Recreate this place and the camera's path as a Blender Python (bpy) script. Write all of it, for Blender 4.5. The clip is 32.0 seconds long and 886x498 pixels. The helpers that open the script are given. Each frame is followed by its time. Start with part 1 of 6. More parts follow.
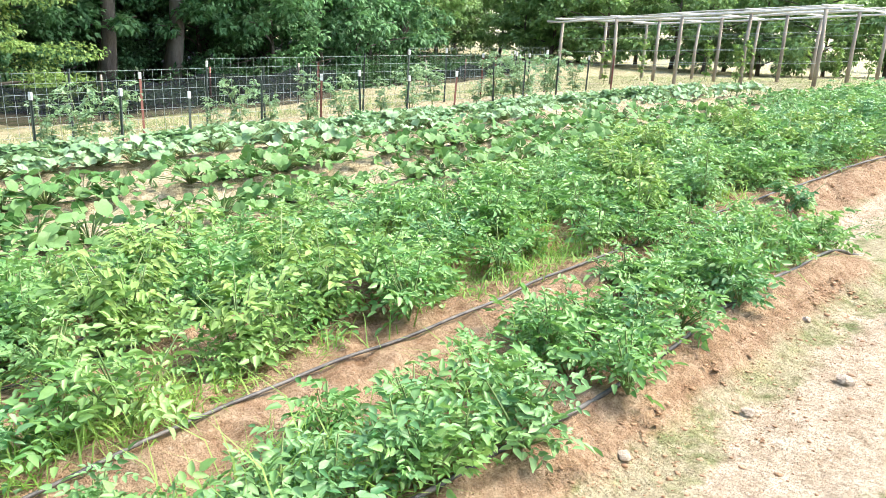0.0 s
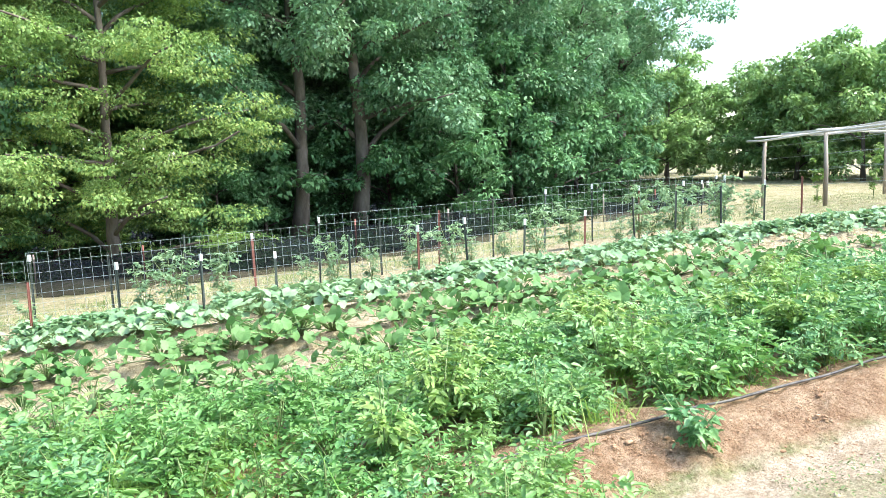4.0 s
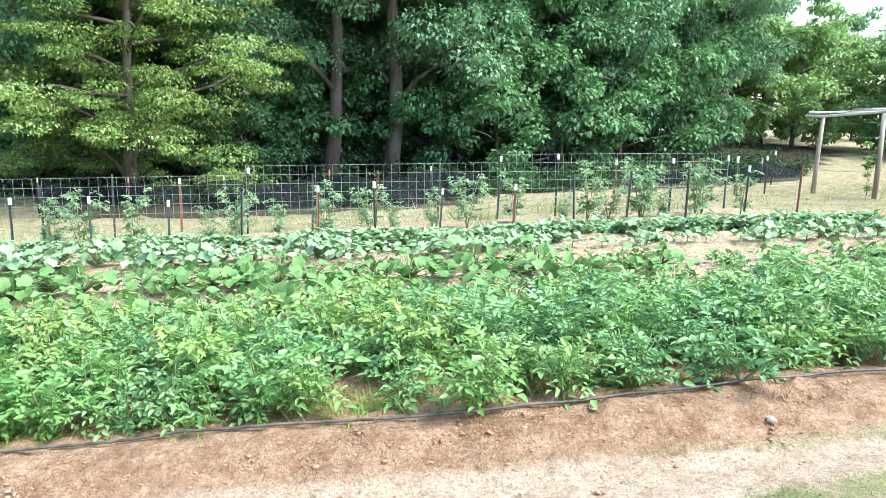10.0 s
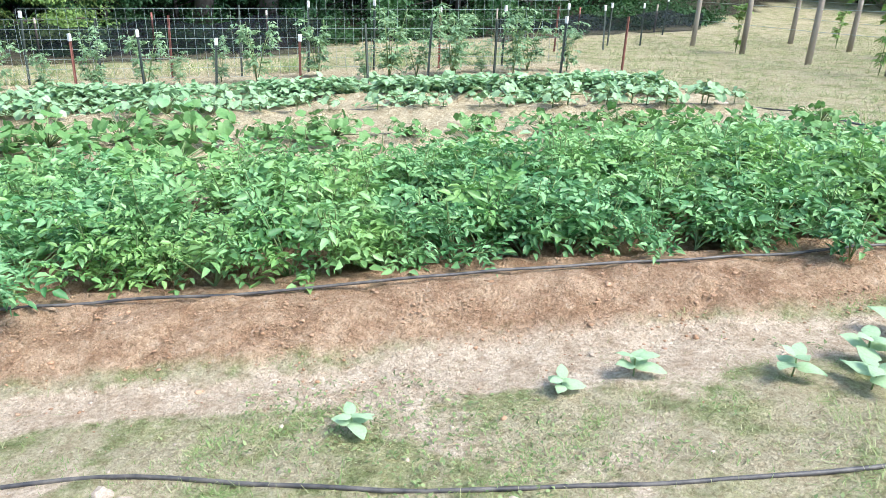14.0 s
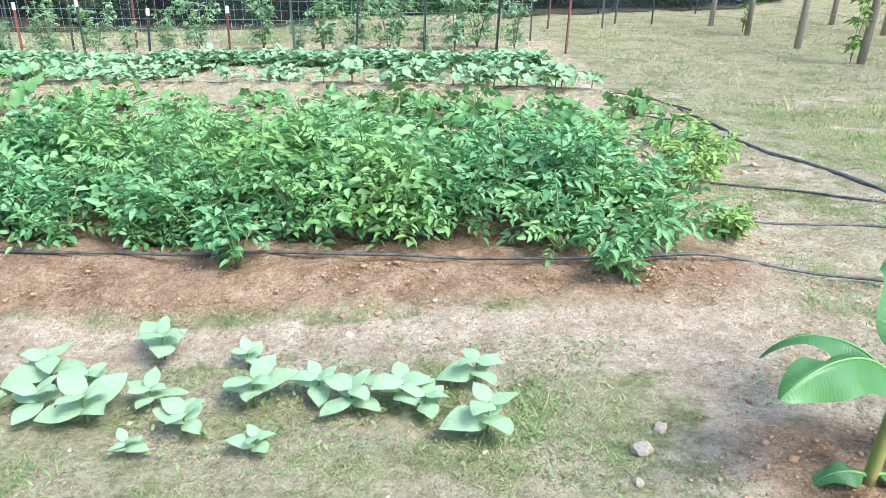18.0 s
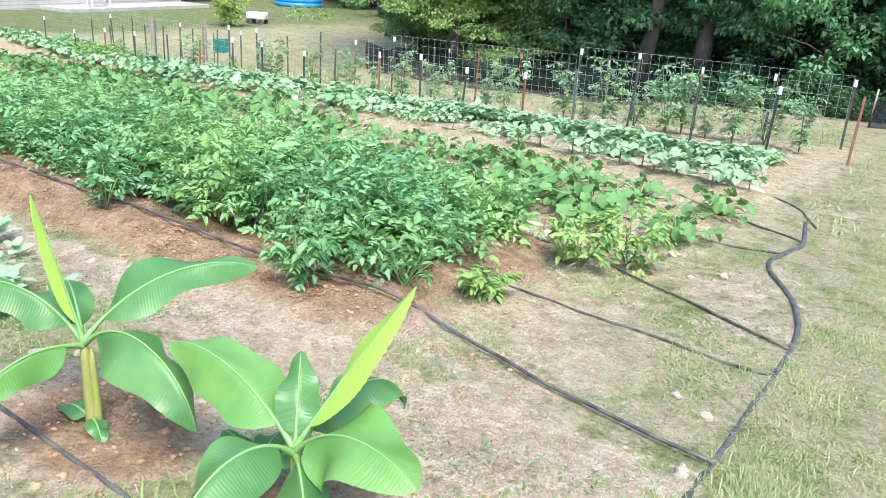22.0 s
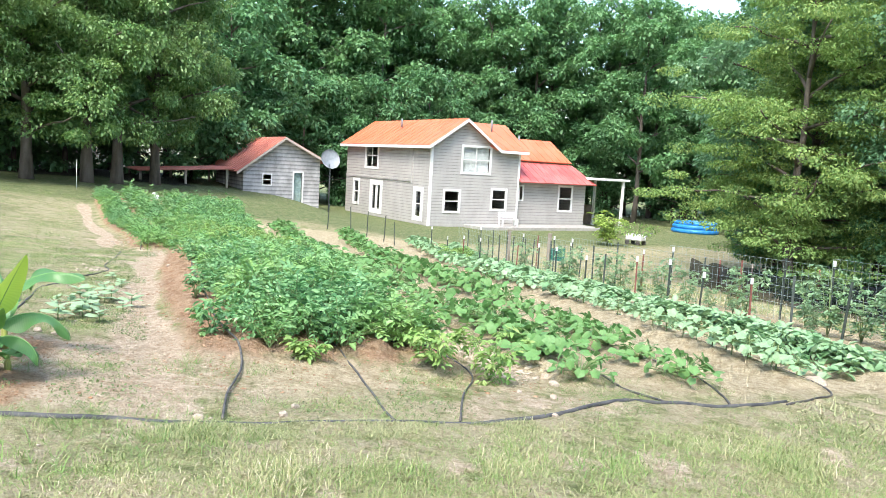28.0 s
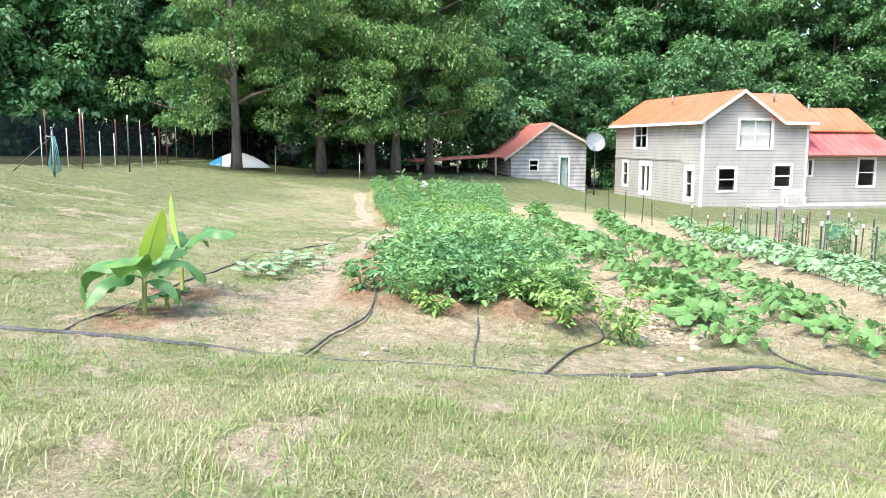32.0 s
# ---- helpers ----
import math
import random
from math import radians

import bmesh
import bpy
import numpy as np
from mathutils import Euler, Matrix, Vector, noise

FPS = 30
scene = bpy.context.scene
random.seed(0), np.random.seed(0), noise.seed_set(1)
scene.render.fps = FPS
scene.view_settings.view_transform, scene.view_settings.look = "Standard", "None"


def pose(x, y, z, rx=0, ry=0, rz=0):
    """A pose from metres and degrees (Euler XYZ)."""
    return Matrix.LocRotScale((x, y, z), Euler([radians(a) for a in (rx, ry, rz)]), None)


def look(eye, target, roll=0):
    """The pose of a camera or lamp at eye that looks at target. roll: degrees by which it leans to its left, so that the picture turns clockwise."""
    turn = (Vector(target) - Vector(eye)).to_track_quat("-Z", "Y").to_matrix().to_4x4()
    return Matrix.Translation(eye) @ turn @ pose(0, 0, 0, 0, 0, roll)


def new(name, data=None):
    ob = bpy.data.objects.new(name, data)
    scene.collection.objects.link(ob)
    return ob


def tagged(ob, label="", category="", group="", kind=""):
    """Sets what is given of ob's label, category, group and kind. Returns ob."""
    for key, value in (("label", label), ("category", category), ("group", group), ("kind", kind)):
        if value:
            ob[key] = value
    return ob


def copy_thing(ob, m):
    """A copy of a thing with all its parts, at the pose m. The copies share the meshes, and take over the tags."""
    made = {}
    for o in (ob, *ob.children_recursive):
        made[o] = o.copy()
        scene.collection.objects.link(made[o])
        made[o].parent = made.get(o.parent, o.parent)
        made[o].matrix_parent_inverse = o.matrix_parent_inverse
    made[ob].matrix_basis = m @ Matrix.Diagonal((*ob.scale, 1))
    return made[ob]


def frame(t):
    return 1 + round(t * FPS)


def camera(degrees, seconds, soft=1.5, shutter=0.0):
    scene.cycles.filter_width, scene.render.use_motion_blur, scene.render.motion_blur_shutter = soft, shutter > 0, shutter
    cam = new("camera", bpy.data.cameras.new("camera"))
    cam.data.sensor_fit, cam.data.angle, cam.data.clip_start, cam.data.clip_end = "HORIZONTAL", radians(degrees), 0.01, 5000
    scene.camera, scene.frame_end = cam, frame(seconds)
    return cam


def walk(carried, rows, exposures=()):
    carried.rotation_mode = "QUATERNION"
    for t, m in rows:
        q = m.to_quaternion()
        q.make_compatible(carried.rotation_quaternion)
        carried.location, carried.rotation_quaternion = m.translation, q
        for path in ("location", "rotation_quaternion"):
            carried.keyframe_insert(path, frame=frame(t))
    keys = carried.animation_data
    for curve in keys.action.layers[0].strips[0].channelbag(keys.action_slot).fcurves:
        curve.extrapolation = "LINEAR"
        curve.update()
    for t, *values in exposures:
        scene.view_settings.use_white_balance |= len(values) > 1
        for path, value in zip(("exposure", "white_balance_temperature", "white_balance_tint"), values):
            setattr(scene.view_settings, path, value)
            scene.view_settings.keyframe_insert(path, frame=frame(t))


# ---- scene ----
# ---- camera ----
cam = camera(59.80, 32.0, soft=0.5)
PATH = [
    (0.0, pose(-0.018, -0.259, 1.578, 74.11, -3.16, -45.87)),
    (0.5, pose(0.384, -0.450, 1.630, 73.62, -0.50, -41.52)),
    (1.0, pose(0.803, -0.611, 1.672, 79.31, 1.69, -34.97)),
    (1.5, pose(1.258, -0.708, 1.698, 81.19, 1.91, -33.60)),
    (2.0, pose(1.727, -0.773, 1.715, 82.69, 1.20, -31.00)),
    (2.5, pose(2.171, -0.825, 1.730, 83.08, 1.12, -28.63)),
    (3.0, pose(2.599, -0.880, 1.749, 83.35, -0.39, -27.70)),
    (3.5, pose(3.023, -0.944, 1.779, 83.49, 1.07, -27.02)),
    (5.5, pose(4.277, -1.167, 2.003, 81.69, -0.50, -21.95)),
    (6.0, pose(4.673, -1.309, 2.037, 80.57, -1.42, -21.49)),
    (6.5, pose(5.073, -1.454, 2.063, 80.56, -1.66, -21.71)),
    (7.0, pose(5.445, -1.581, 2.090, 80.99, -1.25, -19.20)),
    (7.5, pose(5.808, -1.680, 2.118, 81.97, -0.94, -12.49)),
    (8.0, pose(6.198, -1.738, 2.142, 81.79, -0.97, -10.67)),
    (8.5, pose(6.604, -1.804, 2.176, 81.71, -0.78, -10.64)),
    (9.0, pose(7.009, -1.855, 2.213, 80.94, -0.24, -10.89)),
    (9.5, pose(7.463, -1.846, 2.243, 80.79, -0.62, -12.70)),
    (10.0, pose(7.953, -1.864, 2.265, 78.64, -1.89, -12.50)),
    (10.5, pose(8.374, -1.878, 2.276, 75.11, -2.47, -12.22)),
    (11.0, pose(8.785, -1.859, 2.302, 70.49, -4.32, -10.36)),
    (11.5, pose(9.242, -1.876, 2.314, 69.67, -2.76, -8.20)),
    (12.0, pose(9.696, -1.848, 2.322, 67.97, -0.34, -6.08)),
    (12.5, pose(10.182, -1.855, 2.373, 65.43, 1.89, -6.87)),
    (13.0, pose(10.679, -1.868, 2.439, 65.43, -0.95, -8.32)),
    (13.5, pose(11.215, -1.809, 2.460, 65.81, -2.03, -10.77)),
    (14.0, pose(11.717, -1.783, 2.490, 67.09, -2.61, -12.08)),
    (14.5, pose(12.157, -1.771, 2.531, 67.20, -3.49, -12.24)),
    (16.5, pose(14.033, -1.683, 2.473, 67.85, 0.74, -11.30)),
    (17.0, pose(14.497, -1.745, 2.494, 62.59, -0.17, -9.97)),
    (17.5, pose(14.968, -1.783, 2.524, 61.54, -1.56, -6.37)),
    (18.0, pose(15.500, -1.777, 2.545, 65.03, -1.84, -0.57)),
    (18.5, pose(16.017, -1.767, 2.533, 66.80, -1.22, 1.77)),
    (19.0, pose(16.487, -1.730, 2.519, 63.27, -2.01, 2.72)),
    (19.5, pose(16.929, -1.750, 2.540, 62.98, -2.25, 3.21)),
    (20.0, pose(17.348, -1.747, 2.589, 65.70, -3.54, 7.46)),
    (20.5, pose(17.820, -1.636, 2.604, 66.86, -6.50, 14.98)),
    (21.0, pose(18.262, -1.554, 2.595, 66.38, -6.18, 27.02)),
    (21.5, pose(18.628, -1.386, 2.567, 67.26, -5.30, 31.89)),
    (22.0, pose(18.958, -1.241, 2.582, 69.20, -3.87, 35.19)),
    (22.5, pose(19.331, -1.134, 2.581, 72.75, -2.63, 42.56)),
    (23.0, pose(19.743, -0.995, 2.551, 73.37, -2.38, 43.47)),
    (23.5, pose(20.173, -0.874, 2.522, 75.59, -2.26, 43.43)),
    (24.0, pose(20.481, -0.777, 2.512, 75.84, 0.32, 43.03)),
    (24.5, pose(20.736, -0.618, 2.514, 76.29, -4.36, 46.20)),
    (25.0, pose(21.025, -0.435, 2.489, 76.86, -2.59, 52.30)),
    (25.5, pose(21.347, -0.230, 2.472, 77.18, -1.31, 57.14)),
    (26.0, pose(21.660, -0.040, 2.486, 80.51, -0.54, 62.01)),
    (26.5, pose(22.026, 0.095, 2.493, 83.55, -0.89, 63.89)),
    (28.5, pose(22.649, 0.829, 2.392, 83.92, -3.57, 67.91)),
    (29.0, pose(22.645, 1.004, 2.362, 85.63, -2.32, 68.25)),
    (29.5, pose(22.711, 1.218, 2.301, 87.20, -0.90, 70.33)),
    (30.0, pose(22.720, 1.446, 2.257, 87.05, -1.10, 74.25)),
    (30.5, pose(22.717, 1.644, 2.244, 85.97, -1.01, 76.83)),
    (31.0, pose(22.810, 1.749, 2.238, 82.27, -0.49, 83.59)),
    (31.5, pose(22.897, 1.780, 2.243, 82.11, -0.09, 87.61)),
    (32.0, pose(22.909, 1.817, 2.227, 82.25, -0.23, 88.05)),
]
walk(cam, PATH, exposures=[(0, 2.3, 7100, 10), (1, 2.3, 6900, 10), (2, 2.2, 6600, 0), (3, 2.25, 6600, 5), (6, 2.33, 6850, 10), (7, 2.3, 6600, 8), (8, 2.43, 6350, 7), (10, 2.2, 6450, 10), (11, 2.0, 6300, 7), (12, 2.02, 6350, 7), (13, 1.95, 6350, 10), (18, 1.82, 6050, 8), (21, 1.83, 6300, 10), (26, 1.94, 6350, 10), (29, 1.82, 6900, 10), (30, 1.82, 7000, 10), (32, 1.98, 6750, 10)])

# ---- light ----
SUN_EL, SUN_AZ = 56.0, 132.0
world = bpy.data.worlds.new("sky")
scene.world = world
world.use_nodes = True
wn = world.node_tree.nodes
sky = wn.new("ShaderNodeTexSky")
sky.sky_type = 'NISHITA'
sky.sun_disc = False
sky.sun_elevation = radians(SUN_EL)
sky.sun_rotation = radians(SUN_AZ)
sky.dust_density = 1.5
sky.air_density = 1.0
wn["Background"].inputs[1].default_value = 0.15
world.node_tree.links.new(sky.outputs[0], wn["Background"].inputs[0])
sun_data = bpy.data.lights.new("sun", 'SUN')
sun_data.energy = 1.6
sun_data.angle = radians(24)
sun_data.color = (1.0, 0.96, 0.9)
sun_ob = new("sun", sun_data)
az = radians(SUN_AZ)
sun_dir = Vector((math.sin(az) * math.cos(radians(SUN_EL)), math.cos(az) * math.cos(radians(SUN_EL)), math.sin(radians(SUN_EL))))
sun_ob.matrix_world = look(sun_dir * 60, (0, 0, 0))

# ---- helpers of this scene ----
rng = np.random.default_rng(7)


def ramp(v, a, s=2.0):
    """A smooth max(0, v - a)."""
    d = np.asarray(v, float) - a
    return 0.5 * (d + np.sqrt(d * d + s * s))


def hill(x, y):
    """The lie of the land: it climbs towards +x and falls towards +y."""
    gx = -0.186 + 0.062 * ramp(x, -3) - 0.017 * ramp(x, 14) - 0.045 * ramp(x, 24)
    gy = 1.75 - 0.17 * ramp(y, -11) + 0.06 * ramp(y, -2) + 0.035 * ramp(y, 0) + 0.075 * ramp(y, 16)
    rise = 0.042 * ramp(-np.asarray(x, float), 5) * (0.5 + 0.5 * np.tanh((np.asarray(y, float) + 3) / 3)) * (0.5 - 0.5 * np.tanh((np.asarray(y, float) - 12) / 2))
    return gx + gy + rise * np.exp(-ramp(-np.asarray(x, float), 32) * 0.05)


def lin(x, *knots):
    return np.interp(x, [k[0] for k in knots], [k[1] for k in knots])


def bed_south(x):
    return lin(x, (-13, 0.95), (-4, 1.6), (2, 2.15), (6, 2.05), (10, 1.72), (14, 1.52), (17, 1.5))


def bed_north(x):
    return 3.1 + 0.075 * (17.2 - np.asarray(x, float))


def row_y(k, x):
    """The centre lines of the four rows north of the big bed."""
    base, m = ((4.25, 0.1), (5.3, 0.165), (6.75, 0.23), (8.05, 0.25))[k]
    return base + m * (17 - np.asarray(x, float))


def outer_y(x):
    """The line of the short outer ridge."""
    return lin(x, (-13, -0.1), (-4, 0.5), (1, 1.1))


BED_X0, BED_X1 = -13.0, 16.9
OUT_X1 = 5.2


def step(v, a, b):
    t = np.clip((np.asarray(v, float) - a) / (b - a), 0, 1)
    return t * t * (3 - 2 * t)


def fnoise(x, y, f, seed=0.0):
    """A cheap smooth noise in -1..1 from a few sines."""
    x, y = np.asarray(x, float) * f + seed, np.asarray(y, float) * f - seed * 1.7
    return (np.sin(x * 1.7 + 1.3 * np.sin(y * 1.1 + seed)) + np.sin(y * 2.1 + 1.7 * np.sin(x * 0.9 - seed)) + np.sin((x + y) * 1.3 + 2 * np.sin((x - y) * 0.7))) / 3


def bed_height(x, y):
    """Raised soil: the flat-topped bed, the short outer ridge, the low ridges of the other rows."""
    s, n = bed_south(x), bed_north(x)
    ends = step(x, BED_X0 - 0.6, BED_X0) * (1 - step(x, BED_X1 - 0.2, BED_X1 + 0.6))
    b = step(y, s - 0.62, s - 0.08) * (1 - step(y, n - 0.1, n + 0.5)) * ends * lin(x, (13, 0.2), (17, 0.1))
    furrow = 0.05 * np.cos((y - s) / (n - s) * 6 * math.pi) * step(y, s, s + 0.3) * (1 - step(y, n - 0.3, n)) * ends
    r_ = np.asarray(y, float) - outer_y(x)
    o = step(r_, -0.35, 0.05) * (1 - step(r_, 0.4, 0.8)) * (1 - step(x, OUT_X1 - 0.3, OUT_X1 + 0.3)) * step(x, BED_X0, BED_X0 + 1) * 0.17
    z = np.maximum(b + furrow, o)
    for k in range(4):
        d = np.abs(y - row_y(k, x))
        z = z + (1 - step(d, 0.1, 0.34)) * 0.09 * step(x, -9, -8) * (1 - step(x, 17.2, 17.8))
    return z


def ground_z(x, y):
    return hill(x, y) + bed_height(x, y) + 0.018 * fnoise(x, y, 1.6, 2.0) + 0.01 * fnoise(x, y, 5.3, 5.0)


def gz(x, y):
    return float(ground_z(x, y))


def fast_mesh(name, V, F, smooth=False):
    """A mesh from an array of places and an array of faces of one size."""
    V, F = np.asarray(V, np.float32), np.asarray(F, np.int32)
    me = bpy.data.meshes.new(name)
    me.vertices.add(len(V))
    me.vertices.foreach_set("co", V.ravel())
    me.loops.add(F.size)
    me.loops.foreach_set("vertex_index", F.ravel())
    me.polygons.add(len(F))
    me.polygons.foreach_set("loop_start", np.arange(0, F.size, F.shape[1], dtype=np.int32))
    me.update(calc_edges=True)
    if smooth:
        me.polygons.foreach_set("use_smooth", np.ones(len(F), bool))
    return me


def mesh_of(name, bm, smooth=False):
    me = bpy.data.meshes.new(name)
    bmesh.ops.recalc_face_normals(bm, faces=bm.faces)
    bm.to_mesh(me)
    bm.free()
    if smooth:
        me.polygons.foreach_set("use_smooth", [True] * len(me.polygons))
    return me


def part(name, mesh, material, parent=None, label="", m=None):
    """One mesh object under a thing (or at top level), of a bmesh or a mesh."""
    if isinstance(mesh, bmesh.types.BMesh):
        mesh = mesh_of(name, mesh)
    ob = new(name, mesh)
    if material and not mesh.materials:
        mesh.materials.append(material)
    if parent:
        ob.parent = parent
    if m is not None:
        ob.matrix_basis = m
    if label:
        ob["label"] = label
    return ob


def thing(name, label, category, m=None, group="", kind=""):
    ob = new(name)
    ob.empty_display_size = 0.1
    if m is not None:
        ob.matrix_basis = m
    return tagged(ob, label, category, group, kind)


def box(bm, x0, y0, z0, x1, y1, z1, bevel=0.0):
    vs = [bm.verts.new(p) for p in ((x0, y0, z0), (x1, y0, z0), (x1, y1, z0), (x0, y1, z0), (x0, y0, z1), (x1, y0, z1), (x1, y1, z1), (x0, y1, z1))]
    fs = [bm.faces.new([vs[i] for i in q]) for q in ((3, 2, 1, 0), (4, 5, 6, 7), (0, 1, 5, 4), (1, 2, 6, 5), (2, 3, 7, 6), (3, 0, 4, 7))]
    if bevel:
        es = {e for f in fs for e in f.edges}
        bmesh.ops.bevel(bm, geom=list(es), offset=bevel, segments=1, affect='EDGES')
    return bm


def slab(*a, bevel=0.0):
    return box(bmesh.new(), *a, bevel=bevel)


def tube_arrays(points, radii, sides=6, cap=True):
    """Places and faces of a tube along points."""
    P = np.asarray(points, float)
    radii = np.broadcast_to(np.asarray(radii, float), (len(P),))
    T = np.gradient(P, axis=0)
    T /= np.linalg.norm(T, axis=1)[:, None] + 1e-9
    up = np.tile([0.0, 0.0, 1.0], (len(P), 1))
    flat = np.abs(T[:, 2]) > 0.9
    up[flat] = [1, 0, 0]
    A = np.cross(T, up)
    A /= np.linalg.norm(A, axis=1)[:, None] + 1e-9
    B = np.cross(A, T)
    a = np.arange(sides) / sides * 2 * math.pi
    V = P[:, None] + radii[:, None, None] * (np.cos(a)[None, :, None] * A[:, None] + np.sin(a)[None, :, None] * B[:, None])
    n = len(P)
    i, j = np.meshgrid(np.arange(n - 1), np.arange(sides), indexing="ij")
    k = (j + 1) % sides
    F = np.stack([i * sides + j, i * sides + k, (i + 1) * sides + k, (i + 1) * sides + j], -1).reshape(-1, 4)
    V = V.reshape(-1, 3)
    if cap:
        V = np.concatenate([V, P[:1], P[-1:]])
        c0, c1 = len(V) - 2, len(V) - 1
        e = [[c0, (q + 1) % sides, q, q] for q in range(sides)] + [[c1, (n - 1) * sides + q, (n - 1) * sides + (q + 1) % sides, (n - 1) * sides + (q + 1) % sides] for q in range(sides)]
        F = np.concatenate([F, [[r[0], r[1], r[2], r[2]] for r in e]])
    return V, F


def quads_mesh(name, V, F, smooth=True):
    """As fast_mesh, for quads of which some have shrunk to triangles."""
    F = np.asarray(F)
    tri = F[:, 2] == F[:, 3]
    if not tri.any():
        return fast_mesh(name, V, F, smooth)
    me = bpy.data.meshes.new(name)
    me.from_pydata([tuple(v) for v in V], [], [tuple(f[:3]) if t else tuple(f) for f, t in zip(F.tolist(), tri)])
    if smooth:
        me.polygons.foreach_set("use_smooth", [True] * len(me.polygons))
    return me


def tube(name, points, radii, sides=6):
    return quads_mesh(name, *tube_arrays(points, radii, sides))


def merge(parts_list):
    Vs, Fs, n = [], [], 0
    for V, F in parts_list:
        Vs.append(V)
        Fs.append(np.asarray(F) + n)
        n += len(V)
    return np.concatenate(Vs), np.concatenate(Fs)


def leaf_arrays(P, D, N, L, W, fold=0.25, droop=0.2):
    """Many folded leaves: P bases, D directions, N rough normals, L lengths, W widths. Two quads each."""
    D = D / (np.linalg.norm(D, axis=1)[:, None] + 1e-9)
    S = np.cross(D, N)
    S /= np.linalg.norm(S, axis=1)[:, None] + 1e-9
    U = np.cross(S, D)
    L, W = np.broadcast_to(L, len(P))[:, None], np.broadcast_to(W, len(P))[:, None]
    h = W * fold
    tip = P + D * L - U * L * droop
    l1 = P + D * L * 0.28 + S * W * 0.5 + U * h
    l2 = P + D * L * 0.68 + S * W * 0.38 + U * (h - L * droop * 0.4)
    r1 = P + D * L * 0.28 - S * W * 0.5 + U * h
    r2 = P + D * L * 0.68 - S * W * 0.38 + U * (h - L * droop * 0.4)
    V = np.stack([P, l1, l2, tip, r2, r1], 1).reshape(-1, 3)
    b = np.arange(len(P))[:, None] * 6
    F = np.concatenate([b + [0, 3, 2, 1], b + [0, 5, 4, 3]])
    return V, F


def leaf_quads(P, D, N, L, W, droop=0.2):
    """As leaf_arrays, for far leaves: one creased diamond each."""
    D = D / (np.linalg.norm(D, axis=1)[:, None] + 1e-9)
    S = np.cross(D, N)
    S /= np.linalg.norm(S, axis=1)[:, None] + 1e-9
    U = np.cross(S, D)
    L, W = np.broadcast_to(L, len(P))[:, None], np.broadcast_to(W, len(P))[:, None]
    mid = P + D * L * 0.45 + U * W * 0.15
    V = np.stack([P, mid + S * W * 0.5, P + D * L - U * L * droop, mid - S * W * 0.5], 1).reshape(-1, 3)
    b = np.arange(len(P))[:, None] * 4
    return V, b + np.array([0, 3, 2, 1])


def unit(n, g=rng):
    v = g.normal(size=(n, 3))
    return v / np.linalg.norm(v, axis=1)[:, None]


# ---- materials ----
def nodes_of(name):
    m = bpy.data.materials.new(name)
    m.use_nodes = True
    nt = m.node_tree
    return m, nt, nt.nodes, nt.links, nt.nodes["Principled BSDF"]


def mix_rgb(nt, a, b, fac, kind='MIX'):
    n = nt.nodes.new("ShaderNodeMix")
    n.data_type, n.blend_type = 'RGBA', kind
    for sock, v in ((n.inputs[0], fac), (n.inputs[6], a), (n.inputs[7], b)):
        if hasattr(v, "is_linked"):
            nt.links.new(v, sock)
        else:
            sock.default_value = (*v, 1) if isinstance(v, tuple) else v
    return n.outputs[2]


def tex_noise(nt, scale, detail=4.0, rough=0.6, stretch=None, space="Object"):
    n = nt.nodes.new("ShaderNodeTexNoise")
    n.inputs["Scale"].default_value, n.inputs["Detail"].default_value, n.inputs["Roughness"].default_value = scale, detail, rough
    c = nt.nodes.new("ShaderNodeTexCoord")
    if stretch:
        mp = nt.nodes.new("ShaderNodeMapping")
        mp.inputs["Scale"].default_value = stretch
        nt.links.new(c.outputs[space], mp.inputs[0])
        nt.links.new(mp.outputs[0], n.inputs[0])
    else:
        nt.links.new(c.outputs[space], n.inputs[0])
    return n.outputs["Fac"]


def span(nt, v, a, b, lo=0.0, hi=1.0):
    n = nt.nodes.new("ShaderNodeMapRange")
    n.inputs[1].default_value, n.inputs[2].default_value, n.inputs[3].default_value, n.inputs[4].default_value = a, b, lo, hi
    nt.links.new(v, n.inputs[0])
    return n.outputs[0]


def bump(nt, bsdf, v, dist, strength=0.6):
    n = nt.nodes.new("ShaderNodeBump")
    n.inputs["Distance"].default_value, n.inputs["Strength"].default_value = dist, strength
    nt.links.new(v, n.inputs["Height"])
    nt.links.new(n.outputs[0], bsdf.inputs["Normal"])


def surface(name, c1, c2, rough=0.7, scale=6.0, fine=60.0, metal=0.0, relief=0.002, stretch=None):
    """A worn surface: two tones, blotches and grain, fine relief."""
    m, nt, ns, ln, b = nodes_of(name)
    big = span(nt, tex_noise(nt, scale, 3, 0.6, stretch), 0.35, 0.65)
    small = tex_noise(nt, fine, 4, 0.7, stretch)
    col = mix_rgb(nt, c1, c2, big)
    col = mix_rgb(nt, col, mix_rgb(nt, col, (0.5, 0.5, 0.5), 1.0, 'MULTIPLY'), span(nt, small, 0.45, 0.75, 0, 0.5))
    ln.new(col, b.inputs["Base Color"])
    ln.new(span(nt, small, 0.3, 0.7, max(rough - 0.12, 0.02), min(rough + 0.1, 1)), b.inputs["Roughness"])
    b.inputs["Metallic"].default_value = metal
    bump(nt, b, small, relief)
    return m


